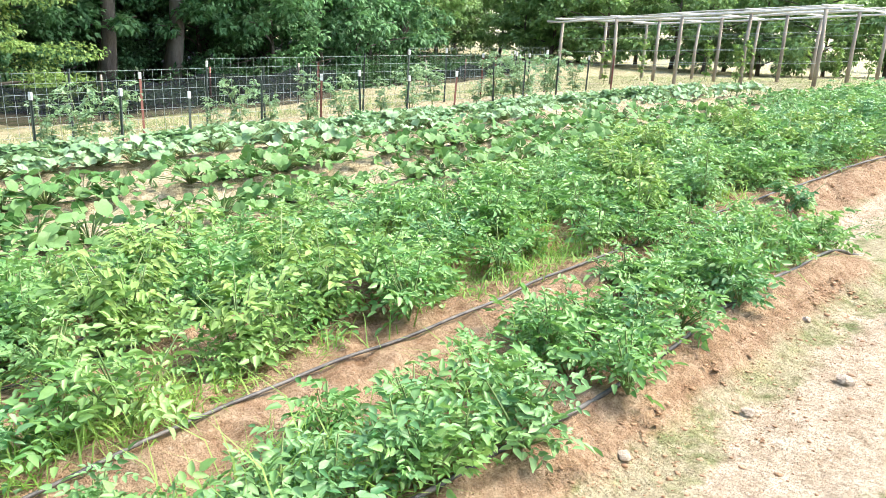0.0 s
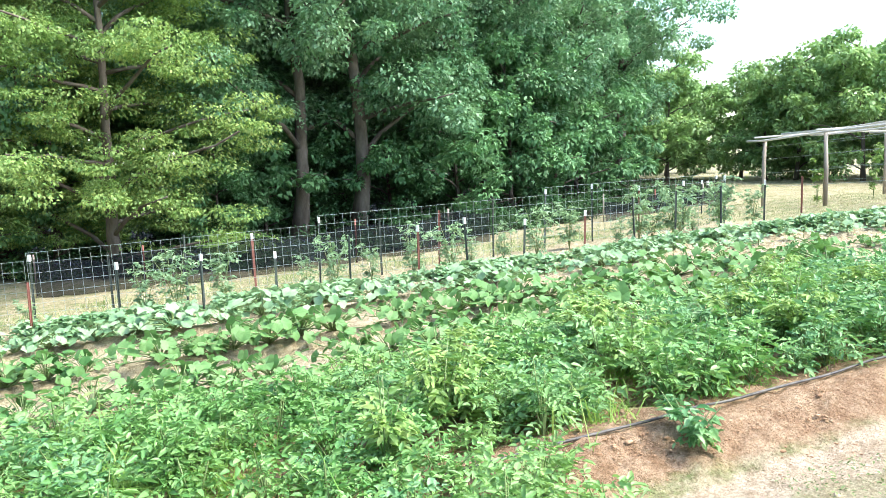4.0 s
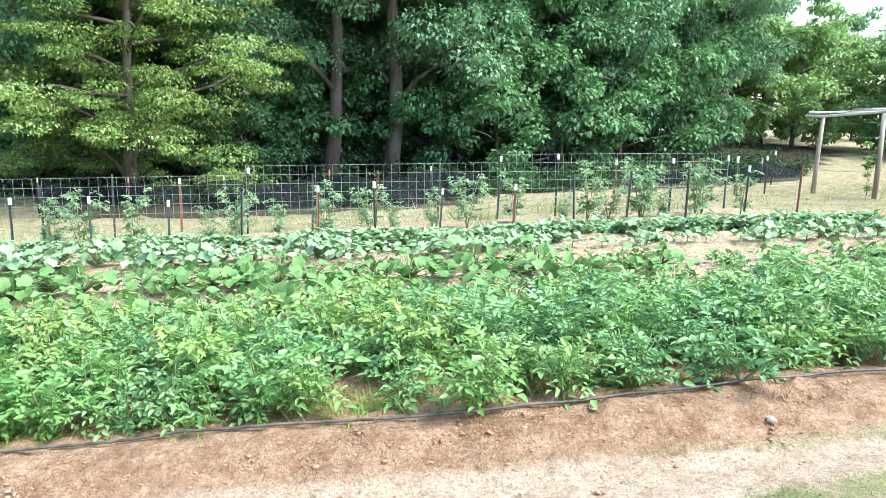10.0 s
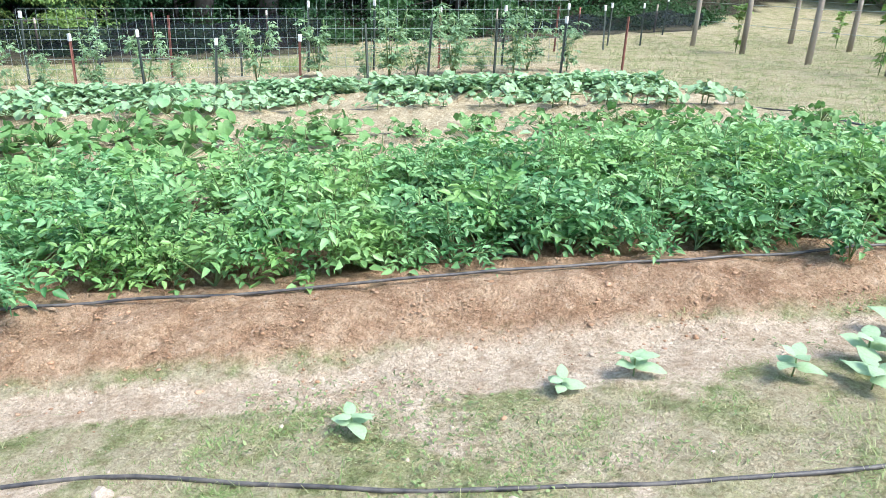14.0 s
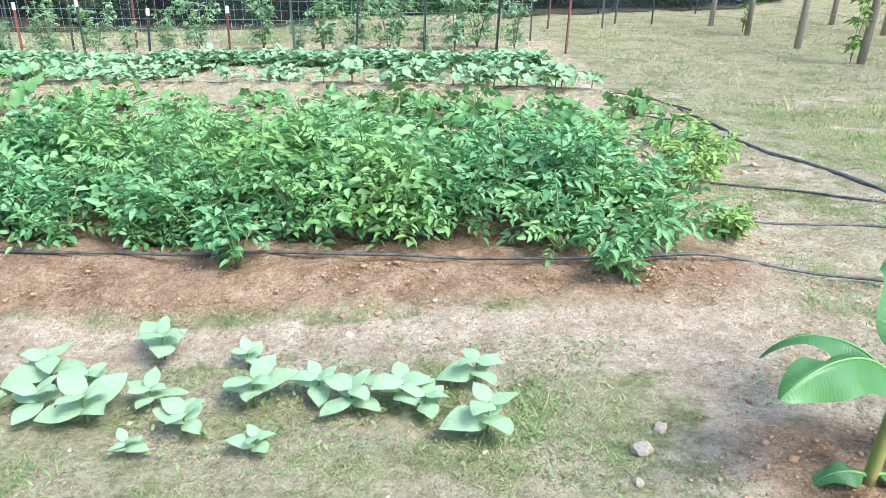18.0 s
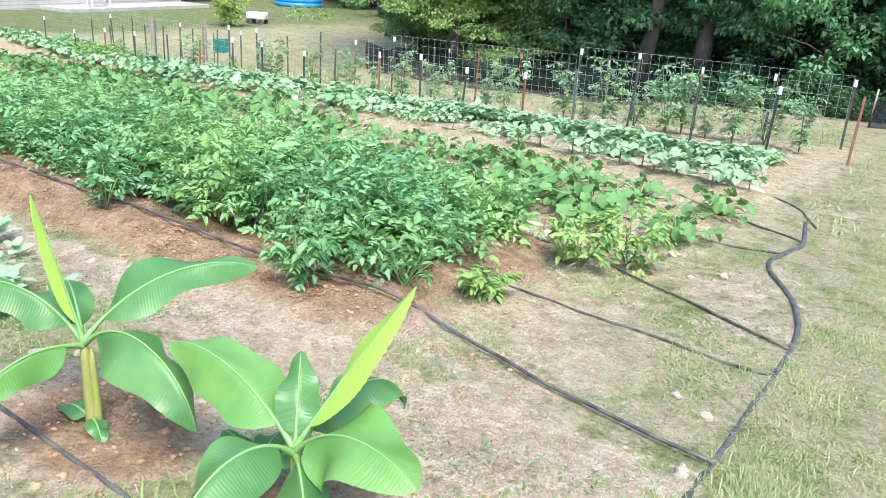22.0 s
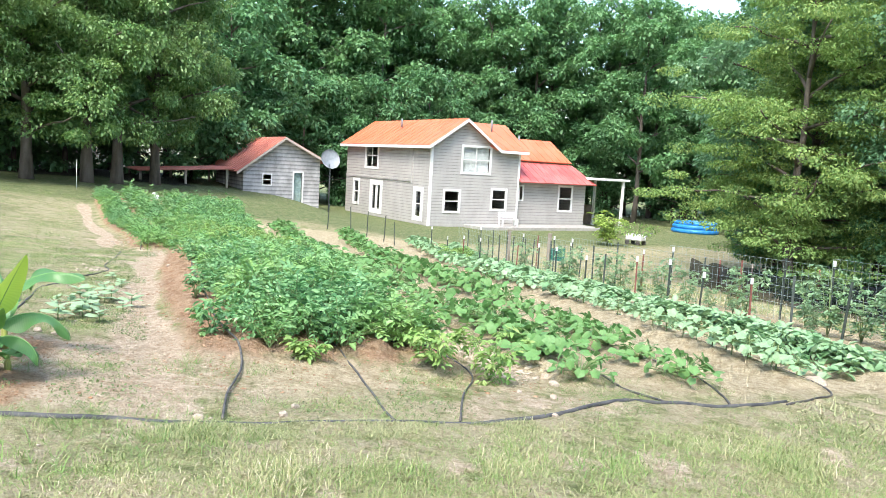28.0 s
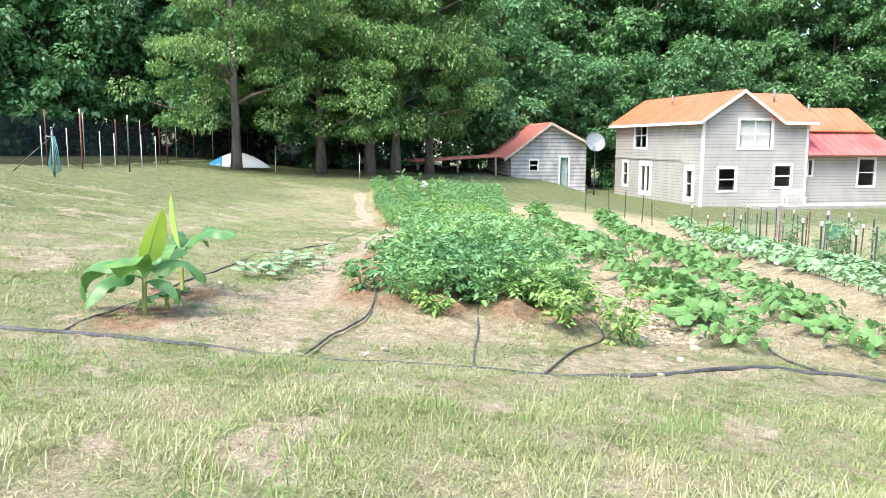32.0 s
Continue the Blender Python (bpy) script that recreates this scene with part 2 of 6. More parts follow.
def leaf_material(name, c1, c2, c3, rough=0.5, through_light=0.35, spec=0.4, scale=1.2):
    """Foliage: each leaf its own tone, light that comes through, a soft sheen."""
    m, nt, ns, ln, b = nodes_of(name)
    g = ns.new("ShaderNodeNewGeometry")
    rnd = g.outputs["Random Per Island"]
    col = mix_rgb(nt, c1, c2, rnd)
    col = mix_rgb(nt, col, c3, span(nt, tex_noise(nt, scale, 3), 0.45, 0.7, 0, 0.75))
    vein = tex_noise(nt, 70, 3)
    col = mix_rgb(nt, col, mix_rgb(nt, col, (0.55, 0.6, 0.5), 1.0, 'MULTIPLY'), span(nt, vein, 0.4, 0.8, 0, 0.45))
    ln.new(col, b.inputs["Base Color"])
    b.inputs["Roughness"].default_value = rough
    b.inputs["Specular IOR Level"].default_value = spec
    t = ns.new("ShaderNodeBsdfTranslucent")
    ln.new(mix_rgb(nt, col, (1.0, 1.0, 0.35), 0.25, 'MULTIPLY'), t.inputs[0])
    mx = ns.new("ShaderNodeMixShader")
    mx.inputs[0].default_value = through_light
    ln.new(b.outputs[0], mx.inputs[1])
    ln.new(t.outputs[0], mx.inputs[2])
    ln.new(mx.outputs[0], ns["Material Output"].inputs[0])
    return m


M_POTATO = leaf_material("potato_leaf", (0.055, 0.2, 0.06), (0.27, 0.5, 0.23), (0.31, 0.5, 0.15), 0.45, 0.32, 0.5)
M_WEED = leaf_material("weed_leaf", (0.2, 0.38, 0.1), (0.32, 0.46, 0.14), (0.36, 0.4, 0.16), 0.55, 0.3)
M_SQUASH = leaf_material("squash_leaf", (0.06, 0.19, 0.045), (0.2, 0.39, 0.13), (0.28, 0.45, 0.18), 0.5, 0.3)
M_PALE = leaf_material("pale_leaf", (0.15, 0.32, 0.14), (0.37, 0.53, 0.31), (0.33, 0.48, 0.27), 0.5, 0.25)
M_TOMATO = leaf_material("tomato_leaf", (0.18, 0.34, 0.19), (0.33, 0.47, 0.27), (0.36, 0.5, 0.26), 0.55, 0.3)
M_OAK = leaf_material("oak_leaf", (0.09, 0.245, 0.115), (0.25, 0.44, 0.25), (0.31, 0.49, 0.28), 0.42, 0.34, 0.5, 0.25)
M_YELLOW = leaf_material("beech_leaf", (0.13, 0.28, 0.08), (0.41, 0.53, 0.18), (0.24, 0.41, 0.13), 0.5, 0.4, 0.4, 0.35)
M_OAK_LIGHT = leaf_material("light_oak_leaf", (0.085, 0.21, 0.06), (0.27, 0.43, 0.16), (0.33, 0.47, 0.17), 0.42, 0.38, 0.5, 0.3)
M_FAR = leaf_material("far_leaf", (0.08, 0.21, 0.09), (0.19, 0.38, 0.175), (0.17, 0.37, 0.15), 0.5, 0.34, 0.4, 0.15)
M_TALL = leaf_material("forest_leaf", (0.085, 0.22, 0.085), (0.24, 0.44, 0.2), (0.19, 0.4, 0.16), 0.5, 0.36, 0.4, 0.15)
M_LIGHT = leaf_material("grove_leaf", (0.18, 0.34, 0.12), (0.34, 0.51, 0.2), (0.27, 0.44, 0.18), 0.5, 0.35, 0.4, 0.3)
M_SHRUB = leaf_material("shrub_leaf", (0.26, 0.42, 0.1), (0.46, 0.58, 0.15), (0.38, 0.5, 0.15), 0.5, 0.35)
M_GRASS = leaf_material("grass_blade", (0.16, 0.23, 0.075), (0.5, 0.5, 0.27), (0.55, 0.5, 0.32), 0.6, 0.3)
M_LAWN = leaf_material("lawn_blade", (0.24, 0.3, 0.11), (0.45, 0.45, 0.22), (0.48, 0.45, 0.26), 0.6, 0.3)
M_BED_GRASS = leaf_material("bed_grass_blade", (0.16, 0.34, 0.06), (0.3, 0.48, 0.11), (0.38, 0.5, 0.14), 0.5, 0.4)
M_GREEN_TURF = leaf_material("green_turf_blade", (0.16, 0.32, 0.08), (0.3, 0.44, 0.13), (0.36, 0.44, 0.16), 0.55, 0.35)
M_TURF = leaf_material("turf_blade", (0.13, 0.23, 0.06), (0.27, 0.37, 0.13), (0.38, 0.4, 0.19), 0.6, 0.3)
M_POTATO_LIGHT = leaf_material("light_potato_leaf", (0.11, 0.3, 0.075), (0.26, 0.47, 0.155), (0.32, 0.48, 0.15), 0.42, 0.35, 0.6)
M_STRAW = leaf_material("straw", (0.46, 0.39, 0.24), (0.72, 0.65, 0.46), (0.6, 0.52, 0.34), 0.7, 0.15)
M_BARK = surface("bark", (0.09, 0.07, 0.055), (0.18, 0.15, 0.125), 0.9, 3, 25, relief=0.02, stretch=(1, 1, 0.25))
M_STEM = surface("green_stem", (0.16, 0.25, 0.09), (0.25, 0.32, 0.13), 0.6, 8, 80)
M_HOSE = surface("black_hose", (0.03, 0.03, 0.032), (0.13, 0.12, 0.105), 0.55, 12, 90)
M_PIPE = surface("grey_pipe", (0.035, 0.037, 0.04), (0.1, 0.1, 0.098), 0.75, 8, 70)
M_STONE = surface("stone", (0.4, 0.32, 0.24), (0.55, 0.46, 0.36), 0.85, 5, 40, relief=0.01)
M_CLOD = surface("clay_clod", (0.3, 0.17, 0.09), (0.48, 0.31, 0.19), 0.95, 6, 50, relief=0.01)
M_RED_POST = surface("rusted_red_post", (0.2, 0.07, 0.05), (0.28, 0.12, 0.09), 0.75, 9, 60, metal=0.1)
M_GREEN_POST = surface("green_post", (0.035, 0.05, 0.04), (0.08, 0.1, 0.085), 0.65, 9, 60, metal=0.1)
M_WHITE_TIP = surface("white_post_tip", (0.7, 0.7, 0.66), (0.82, 0.82, 0.8), 0.6, 20, 90)
M_WIRE = surface("galvanised_wire", (0.26, 0.34, 0.31), (0.42, 0.49, 0.46), 0.5, 20, 90, metal=0.2)
M_POLE = surface("weathered_pole", (0.24, 0.2, 0.155), (0.4, 0.35, 0.29), 0.85, 5, 40, stretch=(1, 1, 0.2), relief=0.004)
M_PVC = surface("white_top_rail", (0.55, 0.53, 0.49), (0.7, 0.68, 0.64), 0.7, 6, 50)


# ---- ground ----
def graded(lo, hi, fine_lo, fine_hi, d, grow=1.18):
    a = list(np.arange(fine_lo, fine_hi + d / 2, d))
    s, v = d, a[-1]
    while v < hi:
        s *= grow
        v += s
        a.append(v)
    s, v, b = d, a[0], []
    while v > lo:
        s *= grow
        v -= s
        b.append(v)
    return np.array(b[::-1] + a)


gxs = graded(-420, 420, -10, 25, 0.11)
gys = graded(-420, 420, -3.2, 14, 0.085)
GX, GY = np.meshgrid(gxs, gys, indexing="ij")
near = (1 - step(np.hypot(GX - 10, GY - 5), 30, 60))
GZ = hill(GX, GY) + bed_height(GX, GY) + (0.018 * fnoise(GX, GY, 1.6, 2.0) + 0.01 * fnoise(GX, GY, 5.3, 5.0)) * near
clod_mask = np.clip(bed_height(GX, GY) * 12, 0, 1)
GZ += near * (0.004 + 0.01 * clod_mask) * rng.normal(size=GX.shape) * step(0.3 - np.gradient(GX, axis=0), 0.1, 0.18)
nx, ny = GX.shape
ii, jj = np.meshgrid(np.arange(nx - 1), np.arange(ny - 1), indexing="ij")
GF = np.stack([ii * ny + jj, (ii + 1) * ny + jj, (ii + 1) * ny + jj + 1, ii * ny + jj + 1], -1).reshape(-1, 4)
ground_me = fast_mesh("ground", np.stack([GX, GY, GZ], -1).reshape(-1, 3), GF, True)


def track_mask(x, y):
    """The bare, sandy strip along the south side of the bed."""
    s = np.where(x < OUT_X1, outer_y(x), bed_south(x)) - 0.55
    w = 0.26 + 0.16 * fnoise(x, y, 0.7, 3)
    return (1 - step(np.abs(y - (s - 0.1)), w * 0.5, w)) * step(x, -12, -9) * (1 - step(x, 18.2, 19.2))


def cover(x, y):
    """How much red clay, straw-pale soil, grass and shade-dark forest floor there is at a place."""
    nz = fnoise(x, y, 0.9, 9)
    nf = fnoise(x, y, 2.9, 4)
    clay = np.clip(bed_height(x, y) * 9, 0, 1) * (y < bed_north(x) + 0.7)
    inside = step(y, bed_south(x) - 0.2, bed_south(x)) * (1 - step(y, 12.6 + 0.05 * (17 - x), 13.6 + 0.05 * (17 - x))) * step(x, -10, -9) * (1 - step(x + 0.2 * nz, 17.2, 18.0))
    straw = inside * (1 - clay)
    bare = np.clip(track_mask(x, y) + 0.6 * (1 - step(x, 18.3, 18.9)) * step(nz + 0.8 * nf, 0.3, 0.7) * (1 - step(np.hypot(x - 15, y), 11, 18)) * (1 - step(y, 6, 9)), 0, 1) * (1 - inside)
    bare = np.maximum(bare, 0.9 * step(x, 15.9, 16.7) * (1 - step(x, 18.1, 18.5)) * step(y, -0.7, -0.1) * lin(y, (0.5, 1.0), (1.1, 0.55), (3.4, 0.5), (4.2, 0.0)) * step(nz + 0.8 * nf, -0.5, -0.1))
    bare = np.maximum(bare, 0.85 * step(x, 18.3, 18.7) * (1 - step(x, 23, 25)) * (1 - step(y, 6, 8)) * step(fnoise(x, y, 1.9, 19) + 0.8 * fnoise(x, y, 4.7, 14), 0.62, 0.95) * lin(x, (20, 1.0), (21.5, 0.4)))
    around_banana = (1 - step(np.minimum(np.hypot(x - 16.8, (y + 0.05) * 1.3), np.hypot(x - 17.9, y * 1.3)) + 0.12 * nf, 0.22, 0.55))
    clay = np.maximum(clay, around_banana)
    # where the floor takes the dark colour that stands for the trees' shade
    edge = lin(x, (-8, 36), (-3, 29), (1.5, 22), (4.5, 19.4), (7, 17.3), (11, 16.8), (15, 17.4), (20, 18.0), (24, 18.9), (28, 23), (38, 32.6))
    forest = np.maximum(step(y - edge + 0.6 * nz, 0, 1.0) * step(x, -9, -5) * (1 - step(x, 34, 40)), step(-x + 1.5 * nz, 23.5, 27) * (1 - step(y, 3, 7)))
    lawn = np.maximum(step(-x + nz, 9.5, 13), step(-y + nz, 2.2, 4.0) * 0.8)
    return clay, straw, bare, forest, lawn


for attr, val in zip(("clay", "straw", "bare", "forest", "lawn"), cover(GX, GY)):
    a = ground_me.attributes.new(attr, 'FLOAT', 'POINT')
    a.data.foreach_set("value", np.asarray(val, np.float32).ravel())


def ground_material():
    m, nt, ns, ln, b = nodes_of("garden_ground")

    def attr(n):
        a = ns.new("ShaderNodeAttribute")
        a.attribute_name = n
        return a.outputs["Fac"]

    n1, n2, n3 = tex_noise(nt, 0.9, 5, 0.65), tex_noise(nt, 7, 6, 0.7), tex_noise(nt, 45, 5, 0.75)
    n4 = tex_noise(nt, 3.1, 5, 0.7)
    n6 = tex_noise(nt, 19, 5, 0.75)
    turf = mix_rgb(nt, (0.2, 0.24, 0.095), (0.41, 0.4, 0.21), span(nt, n2, 0.38, 0.58))
    turf = mix_rgb(nt, turf, (0.5, 0.435, 0.29), span(nt, n4, 0.43, 0.55, 0, 0.9))
    turf = mix_rgb(nt, turf, (0.58, 0.5, 0.33), span(nt, n1, 0.5, 0.7, 0, 0.6))
    mown = mix_rgb(nt, (0.1, 0.16, 0.055), (0.22, 0.26, 0.115), span(nt, n2, 0.36, 0.62))
    mown = mix_rgb(nt, mown, (0.34, 0.32, 0.19), span(nt, n4, 0.5, 0.64, 0, 0.7))
    turf = mix_rgb(nt, turf, mown, attr("lawn"))
    sand = mix_rgb(nt, (0.5, 0.385, 0.265), (0.72, 0.61, 0.46), span(nt, n2, 0.35, 0.65))
    clay = mix_rgb(nt, (0.33, 0.2, 0.115), (0.58, 0.42, 0.275), span(nt, n2, 0.35, 0.68))
    straw = mix_rgb(nt, (0.4, 0.32, 0.19), (0.64, 0.56, 0.38), span(nt, n2, 0.32, 0.6))
    # leaf mould, coloured near black: the canopy's shade is put into it
    shaded_litter = mix_rgb(nt, (0.02, 0.022, 0.014), (0.055, 0.048, 0.03), span(nt, n2, 0.35, 0.65))

    def edged(v, w=0.5):
        mm = ns.new("ShaderNodeMath")
        mm.operation = 'ADD'
        ln.new(v, mm.inputs[0])
        ln.new(span(nt, n2, 0.25, 0.75, -w / 2, w / 2), mm.inputs[1])
        return span(nt, mm.outputs[0], 0.3, 0.7)

    col = mix_rgb(nt, turf, sand, edged(attr("bare"), 0.9))
    col = mix_rgb(nt, col, straw, edged(attr("straw")))
    col = mix_rgb(nt, col, clay, edged(attr("clay")))
    col = mix_rgb(nt, col, shaded_litter, edged(attr("forest")))
    col = mix_rgb(nt, col, mix_rgb(nt, col, (0.6, 0.57, 0.53), 1.0, 'MULTIPLY'), span(nt, n3, 0.44, 0.6, 0, 0.62))
    col = mix_rgb(nt, col, mix_rgb(nt, col, (0.66, 0.6, 0.54), 1.0, 'MULTIPLY'), span(nt, n6, 0.5, 0.62, 0, 0.62))
    col = mix_rgb(nt, col, (0.66, 0.56, 0.43), span(nt, n6, 0.42, 0.33, 0, 0.35))
    b.inputs["Roughness"].default_value = 0.95
    b.inputs["Specular IOR Level"].default_value = 0.15
    n5 = tex_noise(nt, 130, 3, 0.7)
    bits = span(nt, n5, 0.6, 0.67, 0, 0.35)
    dark = mix_rgb(nt, col, (0.09, 0.065, 0.045), bits)
    pale = mix_rgb(nt, dark, (0.68, 0.6, 0.48), span(nt, n5, 0.4, 0.34, 0, 0.2))
    ln.new(pale, b.inputs["Base Color"])
    first = ns.new("ShaderNodeBump")
    first.inputs["Distance"].default_value, first.inputs["Strength"].default_value = 0.09, 1.0
    ln.new(tex_noise(nt, 16, 5, 0.7), first.inputs["Height"])
    second = ns.new("ShaderNodeBump")
    second.inputs["Distance"].default_value, second.inputs["Strength"].default_value = 0.016, 1.0
    ln.new(tex_noise(nt, 75, 4, 0.7), second.inputs["Height"])
    ln.new(first.outputs[0], second.inputs["Normal"])
    ln.new(second.outputs[0], b.inputs["Normal"])
    return m


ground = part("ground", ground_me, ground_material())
tagged(ground, "sloping garden ground of clay, sand and dry grass", "ground", kind="structure")


# ---- house ----
def siding(name, c1, c2, pitch=0.13, rough=0.6, seam=0.84):
    """Painted lap siding: overlapping boards in relief, faint dirt."""
    m, nt, ns, ln, b = nodes_of(name)
    c = ns.new("ShaderNodeTexCoord")
    sx = ns.new("ShaderNodeSeparateXYZ")
    ln.new(c.outputs["Object"], sx.inputs[0])
    saw = ns.new("ShaderNodeMath")
    saw.operation = 'FRACT'
    dv = ns.new("ShaderNodeMath")
    dv.operation = 'DIVIDE'
    dv.inputs[1].default_value = pitch
    ln.new(sx.outputs[2], dv.inputs[0])
    ln.new(dv.outputs[0], saw.inputs[0])
    n = tex_noise(nt, 1.3, 5, 0.7, (1, 1, 0.5))
    col = mix_rgb(nt, c1, c2, span(nt, n, 0.35, 0.65))
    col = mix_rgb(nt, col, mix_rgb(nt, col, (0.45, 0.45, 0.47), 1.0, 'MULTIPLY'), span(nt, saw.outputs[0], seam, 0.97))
    ln.new(col, b.inputs["Base Color"])
    b.inputs["Roughness"].default_value = rough
    inv = ns.new("ShaderNodeMath")
    inv.operation = 'SUBTRACT'
    inv.inputs[0].default_value = 1.0
    ln.new(saw.outputs[0], inv.inputs[1])
    bump(nt, b, inv.outputs[0], 0.02, 0.8)
    return m


def metal_roof(name, c1, c2):
    """Ribbed painted sheet metal with fading."""
    return surface(name, c1, c2, 0.45, 0.8, 22, relief=0.004)


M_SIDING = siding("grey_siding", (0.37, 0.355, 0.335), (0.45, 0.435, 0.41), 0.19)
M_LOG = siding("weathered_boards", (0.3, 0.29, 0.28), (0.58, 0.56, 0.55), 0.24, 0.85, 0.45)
M_TRIM = surface("white_trim", (0.74, 0.74, 0.72), (0.82, 0.82, 0.8), 0.5, 4, 60)
M_ORANGE = metal_roof("orange_roof_metal", (0.68, 0.165, 0.075), (0.74, 0.21, 0.11))
M_REDROOF = metal_roof("red_roof_metal", (0.6, 0.12, 0.11), (0.7, 0.19, 0.17))
M_SALMON = metal_roof("faded_red_roof_metal", (0.58, 0.17, 0.12), (0.66, 0.25, 0.18))
M_DARKWOOD = surface("dark_wood", (0.12, 0.09, 0.07), (0.22, 0.17, 0.13), 0.85, 4, 40)
M_CONCRETE = surface("pale_concrete", (0.33, 0.32, 0.29), (0.44, 0.42, 0.39), 0.9, 3, 40)
M_BLUE = surface("blue_vinyl", (0.02, 0.22, 0.6), (0.04, 0.32, 0.75), 0.4, 3, 40)
M_DISH = surface("dish_grey", (0.2, 0.225, 0.24), (0.29, 0.31, 0.33), 0.5, 4, 50)
M_CURTAIN = surface("pale_curtain", (0.62, 0.63, 0.64), (0.74, 0.75, 0.76), 0.9, 5, 40)
M_DARKROOM = surface("dark_room", (0.03, 0.03, 0.032), (0.05, 0.05, 0.052), 0.9, 2, 20)


def glass_material():
    m, nt, ns, ln, b = nodes_of("window_glass")
    b.inputs["Base Color"].default_value = (0.9, 0.95, 0.95, 1)
    b.inputs["Roughness"].default_value = 0.03
    b.inputs["Transmission Weight"].default_value = 1.0
    b.inputs["IOR"].default_value = 1.45
    return m


M_GLASS = glass_material()


def wall_cells(us, zs, holes, t0, t1, axis):
    """A wall with thickness and real openings: boxes between the edges of the holes."""
    bm = bmesh.new()
    us = sorted(set(us + [h[0] for h in holes] + [h[1] for h in holes]))
    zs = sorted(set(zs + [h[2] for h in holes] + [h[3] for h in holes]))
    for a, b in zip(us, us[1:]):
        for c, d in zip(zs, zs[1:]):
            if any(h[0] <= (a + b) / 2 <= h[1] and h[2] <= (c + d) / 2 <= h[3] for h in holes):
                continue
            if axis == "u":
                box(bm, a, t0, c, b, t1, d)
            else:
                box(bm, t0, a, c, t1, b, d)
    bmesh.ops.remove_doubles(bm, verts=bm.verts, dist=0.0005)
    bm.normal_update()
    seen = {}
    for f in bm.faces:
        seen.setdefault(tuple(round(v, 3) for v in f.calc_center_median()), []).append(f)
    bmesh.ops.delete(bm, geom=[f for fs in seen.values() if len(fs) > 1 for f in fs], context='FACES')
    return bm


def opening(parent, name, a, b, c, d, axis, face, inward, cols=2, rows=2, trim=0.12, back=None, g=0.035):
    """A trimmed opening with its sashes and panes. face: the outer face of the wall; inward: +1 or -1."""
    win = part(name, frame_bm(a, b, c, d, trim, axis, face - inward * 0.03, face + inward * 0.05), M_TRIM, parent, "white painted frame")
    inner = bmesh.new()
    for k in range(1, cols):
        u = a + trim + (b - a - 2 * trim) * k / cols
        bar(inner, u - g, u + g, c + trim, d - trim, axis, face + inward * 0.02, face + inward * 0.05)
    for k in range(1, rows):
        z = c + trim + (d - c - 2 * trim) * k / rows
        bar(inner, a + trim, b - trim, z - g, z + g, axis, face + inward * 0.015, face + inward * 0.055)
    if cols > 1 or rows > 1:
        part("muntin", inner, M_TRIM, win)
    pane = part("pane", bar(bmesh.new(), a + trim - 0.01, b - trim + 0.01, c + trim - 0.01, d - trim + 0.01, axis, face + inward * 0.06, face + inward * 0.07), M_GLASS, win)
    pane.visible_shadow = False
    if back:
        part("curtain", bar(bmesh.new(), a + trim, b - trim, c + trim, d - trim, axis, face + inward * 0.16, face + inward * 0.17), back, win)
    return win


def bar(bm, a, b, c, d, axis, t0, t1):
    t0, t1 = min(t0, t1), max(t0, t1)
    return box(bm, a, t0, c, b, t1, d) if axis == "u" else box(bm, t0, a, c, t1, b, d)


def frame_bm(a, b, c, d, w, axis, t0, t1):
    bm = bmesh.new()
    bar(bm, a, b, d - w, d, axis, t0, t1)
    bar(bm, a, b, c, c + w, axis, t0, t1)
    bar(bm, a, a + w, c + w, d - w, axis, t0, t1)
    bar(bm, b - w, b, c + w, d - w, axis, t0, t1)
    return bm


def roof_sheet(p0, p1, p2, p3, thick=0.07, rib=0.6):
    """A sloping sheet (p0-p1 eave, p3-p2 ridge) with raised ribs that run up the slope."""
    bm = bmesh.new()
    P = [Vector(p) for p in (p0, p1, p2, p3)]
    n = (P[1] - P[0]).cross(P[3] - P[0]).normalized()
    if n.z < 0:
        n = -n

    k = max(2, int((P[1] - P[0]).length / rib))
    line = [(0.0, 0.0)]
    for i in range(k):
        c = (i + 0.5) / k
        line += [(c - 0.035 / k, 0.0), (c - 0.02 / k, 0.032), (c + 0.02 / k, 0.032), (c + 0.035 / k, 0.0)]
    line.append((1.0, 0.0))
    rows_ = []
    for lo, hi in ((P[0], P[1]), (P[3], P[2])):
        rows_.append([bm.verts.new(lo.lerp(hi, s) + n * h) for s, h in line])
        rows_.append([bm.verts.new(lo.lerp(hi, s) - n * thick) for s, h in line])
    a, b, c, d = rows_
    for i in range(len(line) - 1):
        bm.faces.new((a[i], a[i + 1], c[i + 1], c[i]))
        bm.faces.new((b[i], d[i], d[i + 1], b[i + 1]))
        bm.faces.new((a[i], b[i], b[i + 1], a[i + 1]))
        bm.faces.new((c[i], c[i + 1], d[i + 1], d[i]))
    bm.faces.new((a[0], c[0], d[0], b[0]))
    bm.faces.new((a[-1], b[-1], d[-1], c[-1]))
    return bm


HZ = -1.45
house = thing("house", "two-storey grey clapboard house with orange metal roof", "house", pose(-21.5, 18.35, -0.18, 0, 0, 100))
ZE, ZR, D, W = 4.08, 5.62, 11.8, 6.9
front_holes = [(2.2, 4.57, 2.15, 4.0), (0.98, 2.32, -0.34, 1.18), (4.65, 6.0, -0.14, 1.35)]
left_holes = [(6.85, 8.9, 2.1, 3.95), (6.1, 7.95, -0.95, 1.35), (0.72, 1.95, -0.95, 1.2), (9.55, 10.62, -0.53, 1.37)]
part("front_wall", wall_cells([0, W], [HZ, ZE], front_holes, 0, 0.15, "u"), M_SIDING, house)
